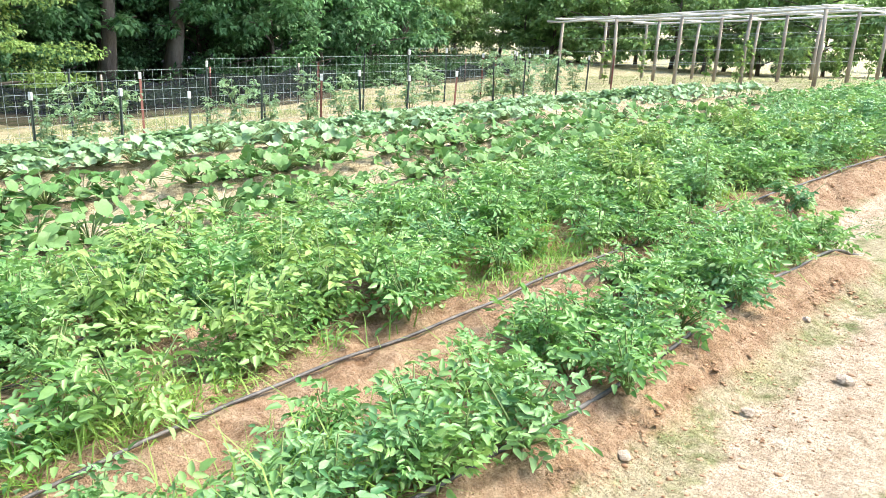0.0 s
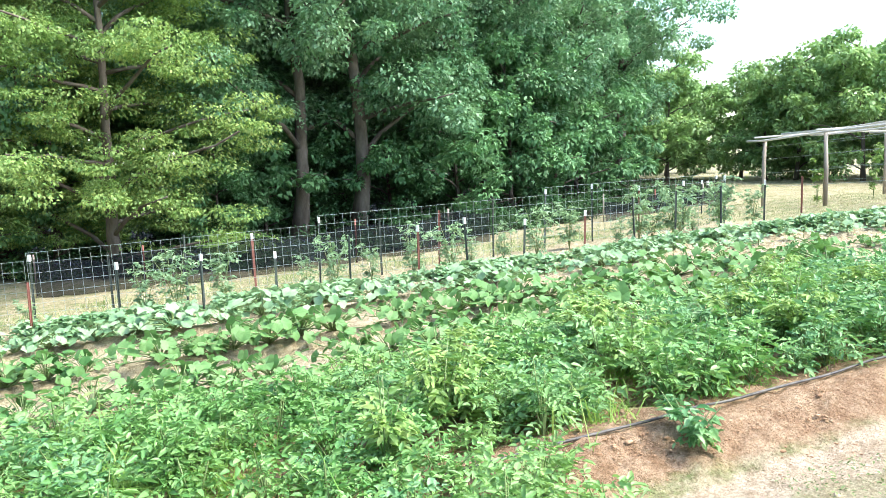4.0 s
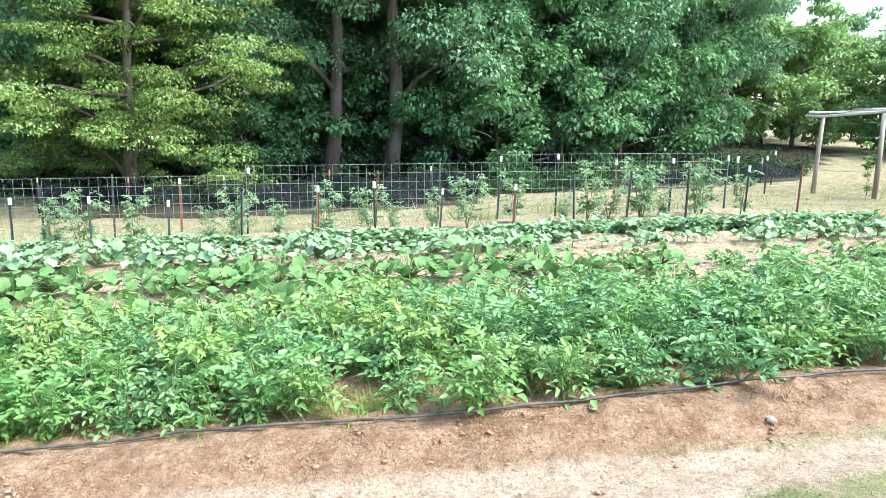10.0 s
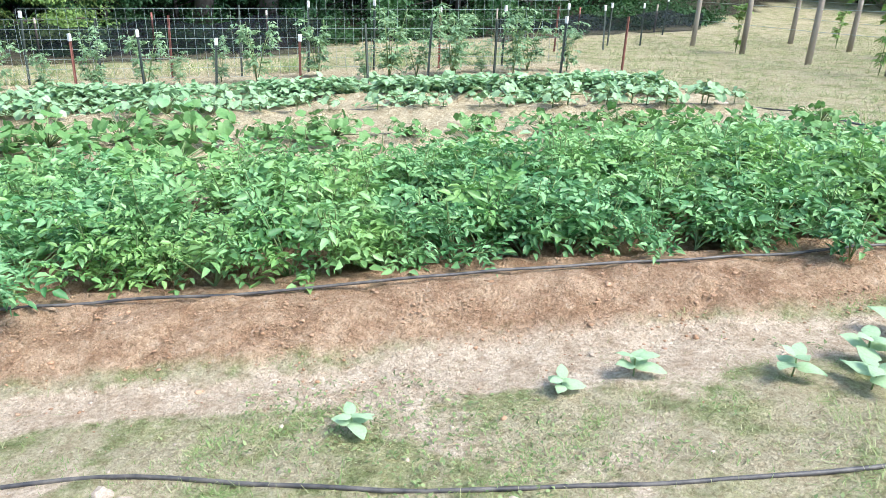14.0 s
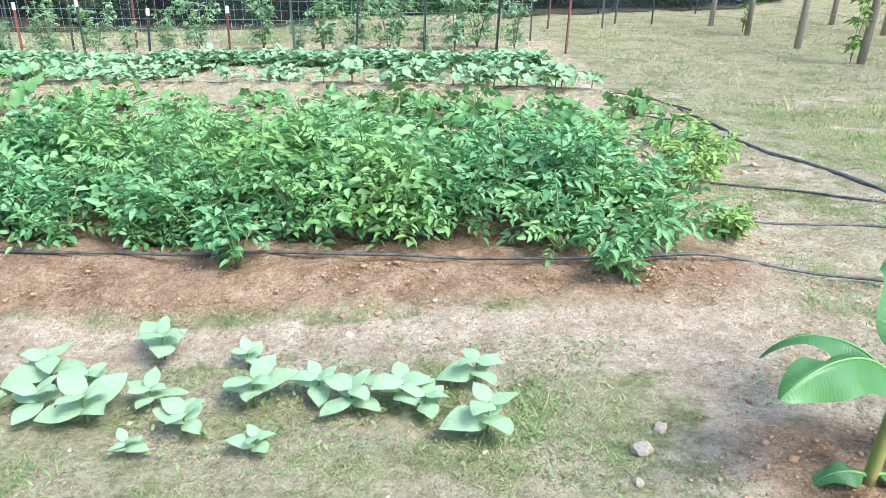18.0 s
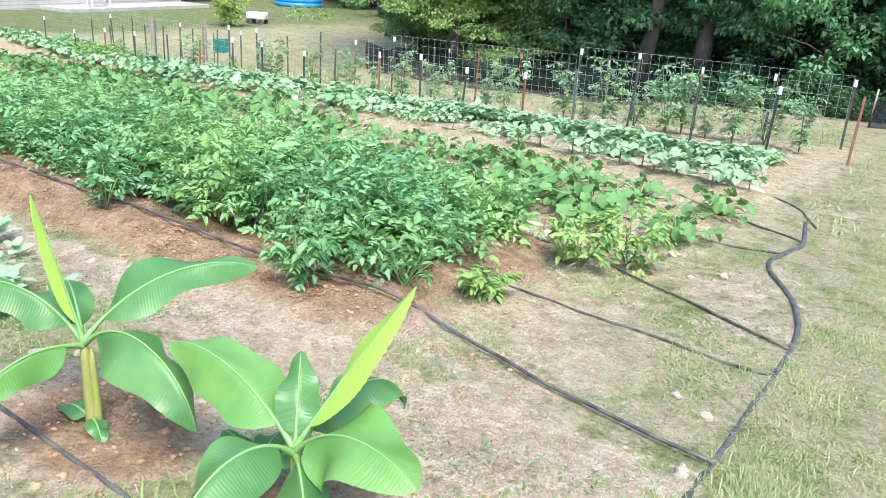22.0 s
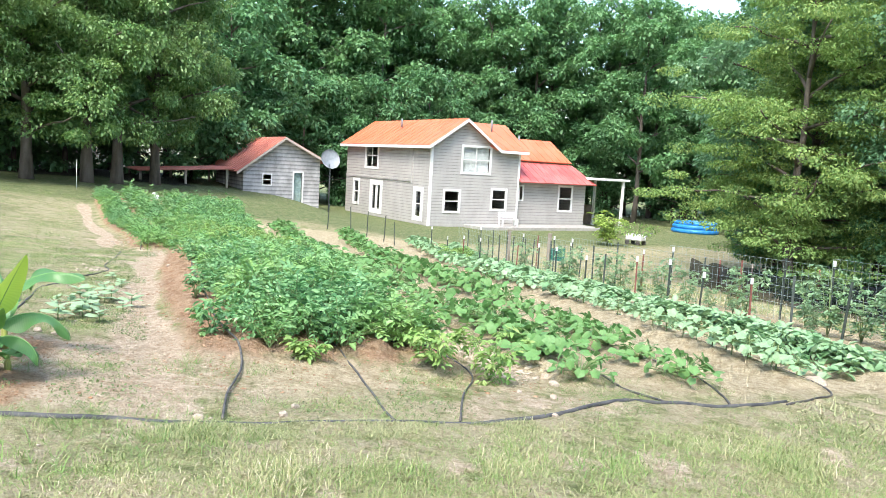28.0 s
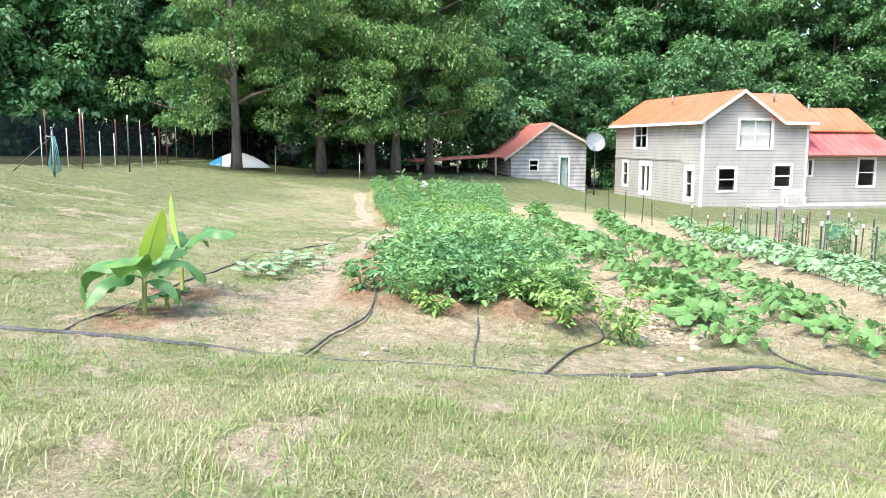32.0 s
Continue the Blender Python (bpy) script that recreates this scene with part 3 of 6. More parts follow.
part("side_wall", wall_cells([0.15, D], [HZ, ZE], left_holes, 0, 0.15, "v"), M_SIDING, house)
part("back_wall", slab(0.15, D - 0.15, HZ, W, D, ZE), M_SIDING, house)
part("side_wall", slab(W - 0.15, 0.15, HZ, W, D - 0.15, ZE), M_SIDING, house)
part("floor_deck", slab(0.15, 0.15, 1.5, W - 0.15, D - 0.15, 1.7), M_DARKROOM, house)
part("attic_floor", slab(0.15, 0.15, ZE - 0.1, W - 0.15, D - 0.15, ZE), M_DARKROOM, house)
for i, (a, b, c, d) in enumerate(front_holes):
    opening(house, "window", a, b, c, d, "u", 0.0, 1, 1 if i else 2, 2, 0.15, M_CURTAIN if i == 0 else None)
for i, (a, b, c, d) in enumerate(left_holes):
    opening(house, ("window", "french_door", "door", "window")[i], a, b, c, d, "v", 0.0, 1, (2, 2, 1, 1)[i], (2, 1, 2, 2)[i], (0.17, 0.34, 0.3, 0.2)[i], None, 0.15 if i == 1 else 0.035)
gable = bmesh.new()
gv = [gable.verts.new(p) for p in ((0, 0, ZE), (4.66, 0, ZE), (2.33, 0, ZR - 0.1), (0, 0.15, ZE), (4.66, 0.15, ZE), (2.33, 0.15, ZR - 0.1))]
for f in ((0, 1, 2), (5, 4, 3), (0, 3, 4, 1), (1, 4, 5, 2), (2, 5, 3, 0)):
    gable.faces.new([gv[i] for i in f])
part("gable", gable, M_SIDING, house)
oh = 0.4
EZ = ZE - oh * (ZR - ZE) / 2.33
part("roof", roof_sheet((-oh, -oh, EZ), (-oh, D + oh, EZ), (2.33, D + oh, ZR), (2.33, -oh, ZR)), M_ORANGE, house)
part("roof", roof_sheet((4.66 + oh, -oh, EZ), (4.66 + oh, D + oh, EZ), (2.33, D + oh, ZR), (2.33, -oh, ZR)), M_ORANGE, house)
part("roof", roof_sheet((4.66, -oh, EZ + 0.02), (W + oh, -oh, EZ + 0.02), (W + oh, 2.4, ZR - 0.03), (2.5, 2.4, ZR - 0.03)), M_ORANGE, house)
part("roof", roof_sheet((4.66, 5.2 + oh, EZ + 0.02), (W + oh, 5.2 + oh, EZ + 0.02), (W + oh, 2.4, ZR - 0.03), (2.5, 2.4, ZR - 0.03)), M_ORANGE, house)
rake = bmesh.new()
for s in (-1, 1):
    e = (2.33 + s * (2.33 + oh), -oh - 0.03, EZ - 0.02)
    r = (2.33, -oh - 0.03, ZR - 0.02)
    vs = [rake.verts.new((p[0], p[1] + dy, p[2] + dz)) for p in (e, r) for dy in (0, 0.04) for dz in (-0.2, 0.0)]
    for f in ((0, 1, 5, 4), (2, 6, 7, 3), (1, 3, 7, 5), (0, 4, 6, 2), (0, 2, 3, 1), (4, 5, 7, 6)):
        rake.faces.new([vs[i] for i in f])
part("rake_board", rake, M_TRIM, house)
part("eave_board", slab(-oh - 0.04, -oh, EZ - 0.22, -oh, D + oh, EZ - 0.03), M_TRIM, house)
part("eave_board", slab(4.66 + oh, -oh - 0.04, EZ - 0.2, W + oh, -oh, EZ - 0.01), M_TRIM, house)
part("corner_board", slab(-0.03, -0.03, HZ, 0.12, -0.002, ZE), M_TRIM, house)
part("corner_board", slab(-0.03, -0.002, HZ, -0.002, 0.12, ZE), M_TRIM, house)
part("corner_board", slab(W - 0.12, -0.03, HZ, W + 0.03, -0.002, ZE), M_TRIM, house)
part("band_board", slab(-0.05, 2.3, 1.47, -0.002, D, 1.63), M_SIDING, house)
part("downpipe", slab(-0.1, 2.1, 1.4, -0.002, 2.22, ZE), M_SIDING, house)
for u, v, h in ((5.5, 1.5, 0.15), (1.2, 6.0, 0.0)):
    part("vent_pipe", tube("vent_pipe", [(u, v, ZR - 0.6), (u, v, ZR + h)], 0.06, 8), M_DISH, house)
# one-storey wing
part("wing_wall", wall_cells([W, 13.2], [HZ, 1.85], [(10.65, 12.02, -0.15, 1.72), (7.17, 7.62, 0.55, 1.62)], 0.3, 0.45, "u"), M_SIDING, house)
part("wing_wall", slab(13.05, 0.45, HZ, 13.2, 6.0, 1.85), M_SIDING, house)
part("wing_wall", slab(W, 5.85, HZ, 13.05, 6.0, 1.85), M_SIDING, house)
opening(house, "window", 10.65, 12.02, -0.15, 1.72, "u", 0.3, 1, 1, 2, 0.14, None)
opening(house, "window", 7.17, 7.62, 0.55, 1.62, "u", 0.3, 1, 1, 1, 0.1, None)
part("wing_roof", roof_sheet((W, -0.3, 1.85), (13.7, -0.3, 1.85), (13.0, 1.7, 3.15), (W, 1.7, 3.15)), M_REDROOF, house)
part("wing_roof", roof_sheet((W + 0.02, 1.6, 3.3), (12.9, 1.6, 3.3), (12.9, 4.1, 4.85), (W + 0.02, 4.1, 4.85)), M_ORANGE, house)
part("wing_roof", roof_sheet((W + 0.02, 6.4, 3.3), (12.9, 6.4, 3.3), (12.9, 4.1, 4.85), (W + 0.02, 4.1, 4.85)), M_ORANGE, house)
part("wing_wall", slab(W, 1.9, 1.85, 12.7, 6.0, 3.25), M_SIDING, house)
part("vent_pipe", tube("vent_pipe", [(9.5, 3.6, 4.3), (9.5, 3.6, 5.05)], 0.07, 8), M_DISH, house)
# porch frame beside the wing
part("porch_roof", slab(13.25, -0.3, 2.2, 17.0, 3.0, 2.36, bevel=0.02), M_TRIM, house)
for u, v in ((16.5, -0.1), (16.5, 2.8), (13.5, 2.8)):
    part("porch_post", slab(u - 0.08, v - 0.08, HZ, u + 0.08, v + 0.08, 2.2), M_TRIM, house)
part("porch_rail", slab(13.4, 2.75, -0.5, 16.4, 2.82, -0.35), M_DARKWOOD, house)
part("porch_wall", slab(13.4, 2.85, HZ, 16.4, 2.95, 0.3), M_DARKWOOD, house)
part("patio", slab(2.6, -2.2, HZ, 13.0, -0.04, HZ + 0.44, bevel=0.02), M_CONCRETE, house)

# ---- log shed with its lean-to ----
shed = thing("shed", "weathered board shed with red metal gable roof", "shed", pose(-26.9, 7.9, 0, 0, 0, 97))
SZ, SW, SE, SP, SR = -1.3, 5.05, 1.75, 3.65, 2.4
sh_holes = [(3.2, 3.95, -0.6, 1.5), (1.2, 1.85, 0.5, 1.28)]
part("front_wall", wall_cells([0, SW], [SZ, SE], sh_holes, 0, 0.15, "u"), M_LOG, shed)
part("side_wall", slab(0, 0.15, SZ, 0.15, 7, SE), M_LOG, shed)
part("side_wall", slab(SW - 0.15, 0.15, SZ, SW, 7, SR), M_LOG, shed)
part("back_wall", slab(0.15, 6.85, SZ, SW - 0.15, 7, SE), M_LOG, shed)
sg = bmesh.new()
sv = [sg.verts.new(p) for p in ((0, 0, SE), (SW, 0, SE), (SW, 0, SR), (SW / 2, 0, SP - 0.1), (0, 0.15, SE), (SW, 0.15, SE), (SW, 0.15, SR), (SW / 2, 0.15, SP - 0.1))]
for f in ((0, 1, 2, 3), (7, 6, 5, 4), (0, 4, 5, 1), (1, 5, 6, 2), (2, 6, 7, 3), (3, 7, 4, 0)):
    sg.faces.new([sv[i] for i in f])
part("gable", sg, M_LOG, shed)
SO = SE - 0.55 * (SP - SE) / (SW / 2)
RO = SR - 0.55 * (SP - SR) / (SW / 2)
part("roof", roof_sheet((-0.55, -0.5, SO), (-0.55, 7.4, SO), (SW / 2, 7.4, SP), (SW / 2, -0.5, SP)), M_SALMON, shed)
part("roof", roof_sheet((SW + 0.55, -0.5, RO), (SW + 0.55, 7.4, RO), (SW / 2, 7.4, SP), (SW / 2, -0.5, SP)), M_SALMON, shed)
rk = bmesh.new()
for sx_ in (-1, 1):
    e, r = (SW / 2 + sx_ * (SW / 2 + 0.55), -0.54, (RO if sx_ > 0 else SO) - 0.02), (SW / 2, -0.54, SP - 0.02)
    vs = [rk.verts.new((q[0], q[1] + dy_, q[2] + dz_)) for q in (e, r) for dy_ in (0, 0.04) for dz_ in (-0.16, 0.0)]
    for f in ((0, 1, 5, 4), (2, 6, 7, 3), (1, 3, 7, 5), (0, 4, 6, 2), (0, 2, 3, 1), (4, 5, 7, 6)):
        rk.faces.new([vs[i] for i in f])
part("rake_board", rk, surface("pale_brown_trim", (0.45, 0.38, 0.32), (0.55, 0.47, 0.4), 0.8), shed)
opening(shed, "door", 3.2, 3.95, -0.6, 1.5, "u", 0.0, 1, 1, 1, 0.1, surface("grey_green_door", (0.3, 0.4, 0.4), (0.36, 0.46, 0.46), 0.6))
opening(shed, "window", 1.2, 1.85, 0.5, 1.28, "u", 0.0, 1, 1, 2, 0.07, None)
part("lean_to_roof", roof_sheet((-6.2, 0.2, 1.15), (-6.2, 5.5, 1.15), (-0.45, 5.5, 1.5), (-0.45, 0.2, 1.5)), M_SALMON, shed)
for u in (-6.0, -3.4, -0.9):
    for v_ in (0.4, 5.2):
        part("lean_to_post", slab(u - 0.07, v_, SZ, u + 0.07, v_ + 0.14, 1.15 + (u + 6.2) * 0.06 - 0.08), M_POLE, shed)


# ---- satellite dish ----
def dish_bm(r, depth=0.16):
    rings, seg = 5, 24
    V, F = [], []
    for side in (0, 1):
        for i in range(rings + 1):
            q = i / rings
            for k in range(seg):
                a = 2 * math.pi * k / seg
                V.append((r * q * math.cos(a), r * q * math.sin(a), depth * q * q + side * 0.02))
    n = (rings + 1) * seg
    for side in (0, 1):
        for i in range(rings):
            for k in range(seg):
                q = [side * n + i * seg + k, side * n + i * seg + (k + 1) % seg, side * n + (i + 1) * seg + (k + 1) % seg, side * n + (i + 1) * seg + k]
                F.append(q if side else q[::-1])
    for k in range(seg):
        F.append([rings * seg + k, rings * seg + (k + 1) % seg, n + rings * seg + (k + 1) % seg, n + rings * seg + k])
    return fast_mesh("reflector", V, F, True)


dx, dy = -23.9, 12.65
dz = gz(dx, dy)
dish = thing("satellite_dish", "grey satellite dish on a steel pole beside the house", "satellite dish", pose(dx, dy, dz))
part("pole", tube("pole", [(0, 0, 0), (0, 0, 3.0)], 0.045, 10), M_PIPE, dish)
part("reflector", dish_bm(0.62), M_DISH, dish, m=pose(0.1, -0.08, 3.2, 70, 0, 100))
part("feed_arm", tube("feed_arm", [(0.1, -0.08, 2.75), (0.75, -0.25, 2.95)], 0.025, 6), M_DISH, dish)

# ---- pool ----
px_, py_ = -22.0, 39.6
pool = thing("paddling_pool", "round blue inflatable pool standing on grass", "pool", pose(px_, py_, gz(px_, py_)))
for k, (z, r) in enumerate(((0.16, 1.52), (0.46, 1.46), (0.72, 1.4))):
    a = np.linspace(0, 2 * math.pi, 37)
    V, F = tube_arrays(np.stack([r * np.cos(a), r * np.sin(a), 0 * a + z], 1), 0.17 if k < 2 else 0.13, 10, cap=False)
    part("ring", fast_mesh("ring", V, F, True), M_BLUE, pool)
wt = bmesh.new()
bmesh.ops.create_circle(wt, cap_ends=True, segments=32, radius=1.42)
part("water", wt, surface("pool_water", (0.05, 0.3, 0.5), (0.08, 0.36, 0.55), 0.1, 3, 20), pool, m=pose(0, 0, 0.5))


# ---- trees ----
def tree_meshes(name, height, spread, leaves, leaf, limbs=9, crown_low=0.25, clumps=60, flat=0.6, seed=1, trunk_r=0.2):
    """A tapered trunk with limbs, and a crown of leaves gathered in clumps round the limbs' ends."""
    g = np.random.default_rng(seed)
    zs = np.linspace(0, height * 0.92, 9)
    sway = np.cumsum(g.normal(0, 0.05 * height / 10, (9, 2)), 0)
    sway[0] = 0
    trunk = np.column_stack([sway, zs])
    bole = tube_arrays(trunk, trunk_r * (1 - 0.85 * zs / zs[-1]) + 0.04 * trunk_r + trunk_r * 0.35 * np.exp(-zs * 2.5), 9)
    parts_ = []
    centres = []
    for i in range(limbs):
        q = crown_low + (0.95 - crown_low) * (i + g.uniform(0, 0.9)) / limbs
        z0 = q * height * 0.92
        base = np.array([np.interp(z0, zs, trunk[:, 0]), np.interp(z0, zs, trunk[:, 1]), z0])
        a = i * 2.4 + g.uniform(-0.5, 0.5)
        reach = spread * (1 - 0.75 * max(0, (q - 0.45) / 0.55) ** 1.5) * g.uniform(0.7, 1.1)
        rise = height * g.uniform(0.02, 0.16)
        t = np.linspace(0, 1, 6)[:, None]
        line = base + t * np.array([math.cos(a) * reach, math.sin(a) * reach, 0]) + t ** 0.7 * np.array([0, 0, rise]) + g.normal(0, 0.06, (6, 3)) * t
        parts_.append(tube_arrays(line, np.linspace(trunk_r * 0.38, 0.02, 6), 6))
        n = max(3, clumps // limbs)
        for _ in range(n):
            u = g.uniform(0.35, 1.05)
            centres.append(line[0] + (line[-1] - line[0]) * u + g.normal(0, 1, 3) * np.array([0.17, 0.17, 0.12]) * spread)
    centres = np.array(centres)
    rad = g.uniform(0.1, 0.24, len(centres)) * spread
    k = g.integers(0, len(centres), leaves)
    d = unit(leaves, g)
    d[:, 2] *= flat
    P = centres[k] + d * (rad[k] * g.uniform(0.35, 1.05, leaves) ** 0.6)[:, None]
    D = unit(leaves, g) * 0.7 + d + np.array([0, 0, -0.35])
    N = unit(leaves, g) * 0.6 + np.array([0, 0, 1.0])
    L = leaf * g.uniform(0.6, 1.3, leaves)
    return bole, parts_, leaf_quads(P, D, N, L, L * g.uniform(0.5, 0.75, leaves), 0.25)


def make_tree(name, label, category, mat, m, group="", split=False, **kw):
    bole, limbs_, crown = tree_meshes(name, **kw)
    t = thing(name, label, category, m, group)
    if split:
        part("trunk", quads_mesh("trunk", *bole), M_BARK, t)
        for lb in limbs_:
            part("limb", quads_mesh("limb", *lb), M_BARK, t)
    else:
        part("trunk", quads_mesh("trunk", *merge([bole] + limbs_)), M_BARK, t)
    part("crown", fast_mesh("crown", *crown), mat, t)
    return t


def put_tree(src, x, y, rz, s, sz=None):
    m = Matrix.Translation((x, y, float(hill(x, y)) - 0.08)) @ Matrix.Rotation(rz, 4, 'Z') @ Matrix.Diagonal((s, s, sz or s, 1))
    return copy_thing(src, m)


oak = make_tree("oak_tree", "tall oak with grey-brown trunk and dense dark green crown", "tree", M_OAK, pose(11.7, 22.8, gz(11.7, 22.8) - 0.1), "trees of the wood",
                split=True, height=15, spread=4.6, leaves=50000, leaf=0.145, limbs=15, crown_low=0.15, clumps=150, seed=3, trunk_r=0.24)
beech = make_tree("beech_tree", "leafy tree with yellow-green drooping layered branches", "tree", M_YELLOW, pose(4.3, 20.6, gz(4.3, 20.6) - 0.1), "trees of the wood",
                  split=True, height=11, spread=3.8, leaves=90000, leaf=0.09, limbs=26, crown_low=0.02, clumps=330, flat=0.3, seed=5, trunk_r=0.16)
tall = make_tree("forest_tree", "tall slender forest tree with green crown", "tree", M_TALL, pose(-30, 40, gz(-30, 40) - 0.1), "trees of the wood",
                 height=19, spread=4.2, leaves=16000, leaf=0.32, limbs=13, crown_low=0.2, clumps=130, seed=11, trunk_r=0.2)
bushy = make_tree("understorey_tree", "low bushy forest-edge tree with dark leaves", "tree", M_FAR, pose(14.5, 25.5, gz(14.5, 25.5) - 0.1), "trees of the wood",
                  height=8, spread=3.4, leaves=11000, leaf=0.23, limbs=14, crown_low=0.03, clumps=110, seed=17, trunk_r=0.1)
tr = random.Random(4)
# the near edge of the wood, north of the garden
for x, y, s in ((9.8, 23.0, 0.95), (15.8, 24.2, 1.0), (19.5, 26.0, 1.05), (23.5, 28.5, 1.05), (6.5, 26, 1.1), (1.5, 24.0, 1.0), (-0.5, 31.0, 1.0), (-4.2, 36, 1.0), (13.5, 29, 1.15), (26.9, 28.6, 1.0)):
    put_tree(oak, x, y, tr.uniform(0, 6.28), s)
for x, y, s in ((2.9, 23.0, 0.8), (0.6, 25.8, 0.8)):
    put_tree(beech, x, y, tr.uniform(0, 6.28), s)
for x, y, s in ((8.0, 24.5, 0.9), (17.5, 25.0, 1.0), (21.5, 27.0, 1.0), (11.0, 27.0, 1.0), (4.0, 25.0, 1.0), (-1.2, 29.5, 1.0), (26, 30, 1.0), (-6.5, 36.0, 1.0)):
    put_tree(bushy, x, y, tr.uniform(0, 6.28), s)
# low growth under the edge of the wood
for x, y, s in ((7.2, 22.6, 0.5), (9.0, 24.0, 0.6), (10.8, 24.6, 0.6), (13.2, 23.6, 0.7), (15.2, 22.4, 0.75), (17.6, 23.0, 0.8), (20.4, 24.2, 0.85), (12.4, 26.0, 0.8), (7.6, 26.5, 0.8), (3.0, 26.5, 0.9), (23, 26.5, 0.9), (1.2, 23.2, 0.6)):
    put_tree(bushy, x, y, tr.uniform(0, 6.28), s)
# the wood behind, to the north
for k in range(4, 16):
    put_tree(tall, -14 + k * 3.4 + tr.uniform(-1, 1), 32 + tr.uniform(-1.5, 4) + max(0, k - 9) * 2.0, tr.uniform(0, 6.28), tr.uniform(0.95, 1.2))
# behind the house
for k in range(26):
    put_tree(tall, -40 - tr.uniform(0, 9) + (k % 3), 64 - k * 2.6 + tr.uniform(-1, 1), tr.uniform(0, 6.28), tr.uniform(0.98, 1.25))
for k in range(12):
    put_tree(bushy, -37 - tr.uniform(0, 4), 54 - k * 3.6, tr.uniform(0, 6.28), tr.uniform(1.2, 1.6))
for x, y in ((-37, 47), (-36, 50.5), (-34.0, 53), (-28.1, 50.5), (-20.5, 46), (-15, 42.5), (-10, 40), (-24, 50), (-52, 17), (-50, 19.5), (-54, 21), (-47, 14), (-49, 10), (-50, 24), (-51, 28), (-48, 31), (-52, 35)):
    put_tree(tall, x, y, tr.uniform(0, 6.28), tr.uniform(0.9, 1.1))
for x, y in ((-33, 49), (-29.5, 50), (-24.5, 49.5), (-18.5, 45), (-31, 52), (-45, 17), (-44, 13), (-46, 20)):
    put_tree(bushy, x, y, tr.uniform(0, 6.28), tr.uniform(1.2, 1.5))
# the big oaks and the wood to the west and south-west
white_oak = make_tree("white_oak", "broad oak with light yellow-green spreading crown", "tree", M_OAK_LIGHT, pose(-20.5, -3.5, float(hill(-20.5, -3.5)) - 0.1), "big oaks west of the garden",
                      split=True, height=14, spread=4.9, leaves=46000, leaf=0.17, limbs=16, crown_low=0.17, clumps=150, flat=0.5, seed=29, trunk_r=0.27)
for x, y, s in ((-16.2, -7.2, 0.85), (-21.2, -0.8, 1.0), (-22.0, 0.6, 1.0), (-24.0, 2.6, 0.9)):
    put_tree(white_oak, x, y, tr.uniform(0, 6.28), s, s * 1.2)
for x, y, s in ((-27, -9, 1.05), (-25, -15, 1.0)):
    put_tree(oak, x, y, tr.uniform(0, 6.28), s)
for k in range(12):
    put_tree(tall, -40 - tr.uniform(0, 6) + k * 1.6, 2 - k * 4.0, tr.uniform(0, 6.28), tr.uniform(0.9, 1.15))
for k in range(16):
    put_tree(bushy, -37.5 + k * 1.5 + tr.uniform(-1, 1), 8 - k * 2.6, tr.uniform(0, 6.28), tr.uniform(1.3, 1.8))
for k in range(10):
    put_tree(bushy, -33 + k * 2.4, -6 - k * 2.7, tr.uniform(0, 6.28), tr.uniform(1.2, 1.7))
for k in range(8):
    put_tree(tall, -24 + k * 4.0, -24 - k * 1.5 + tr.uniform(-1, 1), tr.uniform(0, 6.28), tr.uniform(0.9, 1.1))
g6 = np.random.default_rng(83)
n = 42000
x = g6.uniform(0.5, 26, n)
y = lin(x, (-8, 36), (-3, 29), (1.5, 22), (4.5, 19.4), (7, 17.3), (11, 16.8), (15, 17.4), (20, 18.0), (24, 18.9), (28, 23)) + g6.gamma(1.4, 2.2, n)
keep = fnoise(x, y, 1.1, 5) + 0.5 * fnoise(x, y, 3.3, 8) > -0.25
x, y = x[keep], y[keep]
n = len(x)
P = np.stack([x, y, hill(x, y) + g6.uniform(0.02, 0.55, n) * np.clip(0.6 + fnoise(x, y, 1.7, 2), 0.2, 1.2)], 1)
L = g6.uniform(0.07, 0.15, n)
# leaf tones lowered to carry the shade under the trees
M_UNDER_SHADED = leaf_material("shaded_undergrowth_leaf", (0.02, 0.06, 0.022), (0.06, 0.14, 0.05), (0.04, 0.1, 0.04), 0.55, 0.25, 0.3)
ug = part("undergrowth", fast_mesh("undergrowth", *leaf_quads(P, unit(n, g6) * [1, 1, 0.5], unit(n, g6) * 0.5 + [0, 0, 1], L, L * 0.6)), M_UNDER_SHADED)
tagged(ug, "leafy undergrowth on the floor of the wood, coloured dark as in shade", "undergrowth", kind="stuff")
# a lighter grove past the arbour, far woods behind it
grove = make_tree("grove_tree", "light green leafy tree in a grove past the arbour", "tree", M_LIGHT, pose(37, 27, float(hill(37, 27)) - 0.1), "trees of the grove",
                  height=7, spread=2.9, leaves=11000, leaf=0.22, limbs=14, crown_low=0.05, clumps=110, seed=23, trunk_r=0.1)
for k in range(17):
    put_tree(grove, 35 + (k % 3) * 3.2 + tr.uniform(-1, 1) + k * 0.35, 34 - k * 1.75, tr.uniform(0, 6.28), tr.uniform(0.75, 1.1))
for x, y, s in ((30.5, 34.0, 1.1), (35.0, 37.0, 1.0), (40.0, 40.0, 1.05), (46.0, 43.0, 1.0)):
    put_tree(grove, x, y, tr.uniform(0, 6.28), s)
for k in range(14):
    put_tree(tall, 56 + k * 1.5 + tr.uniform(-3, 3), 66 - k * 5.0, tr.uniform(0, 6.28), tr.uniform(0.42, 0.55))
for k in range(6):
    put_tree(tall, 27 + k * 2.6, 38 + k * 2.0 + tr.uniform(-1, 1), tr.uniform(0, 6.28), tr.uniform(0.75, 0.95))


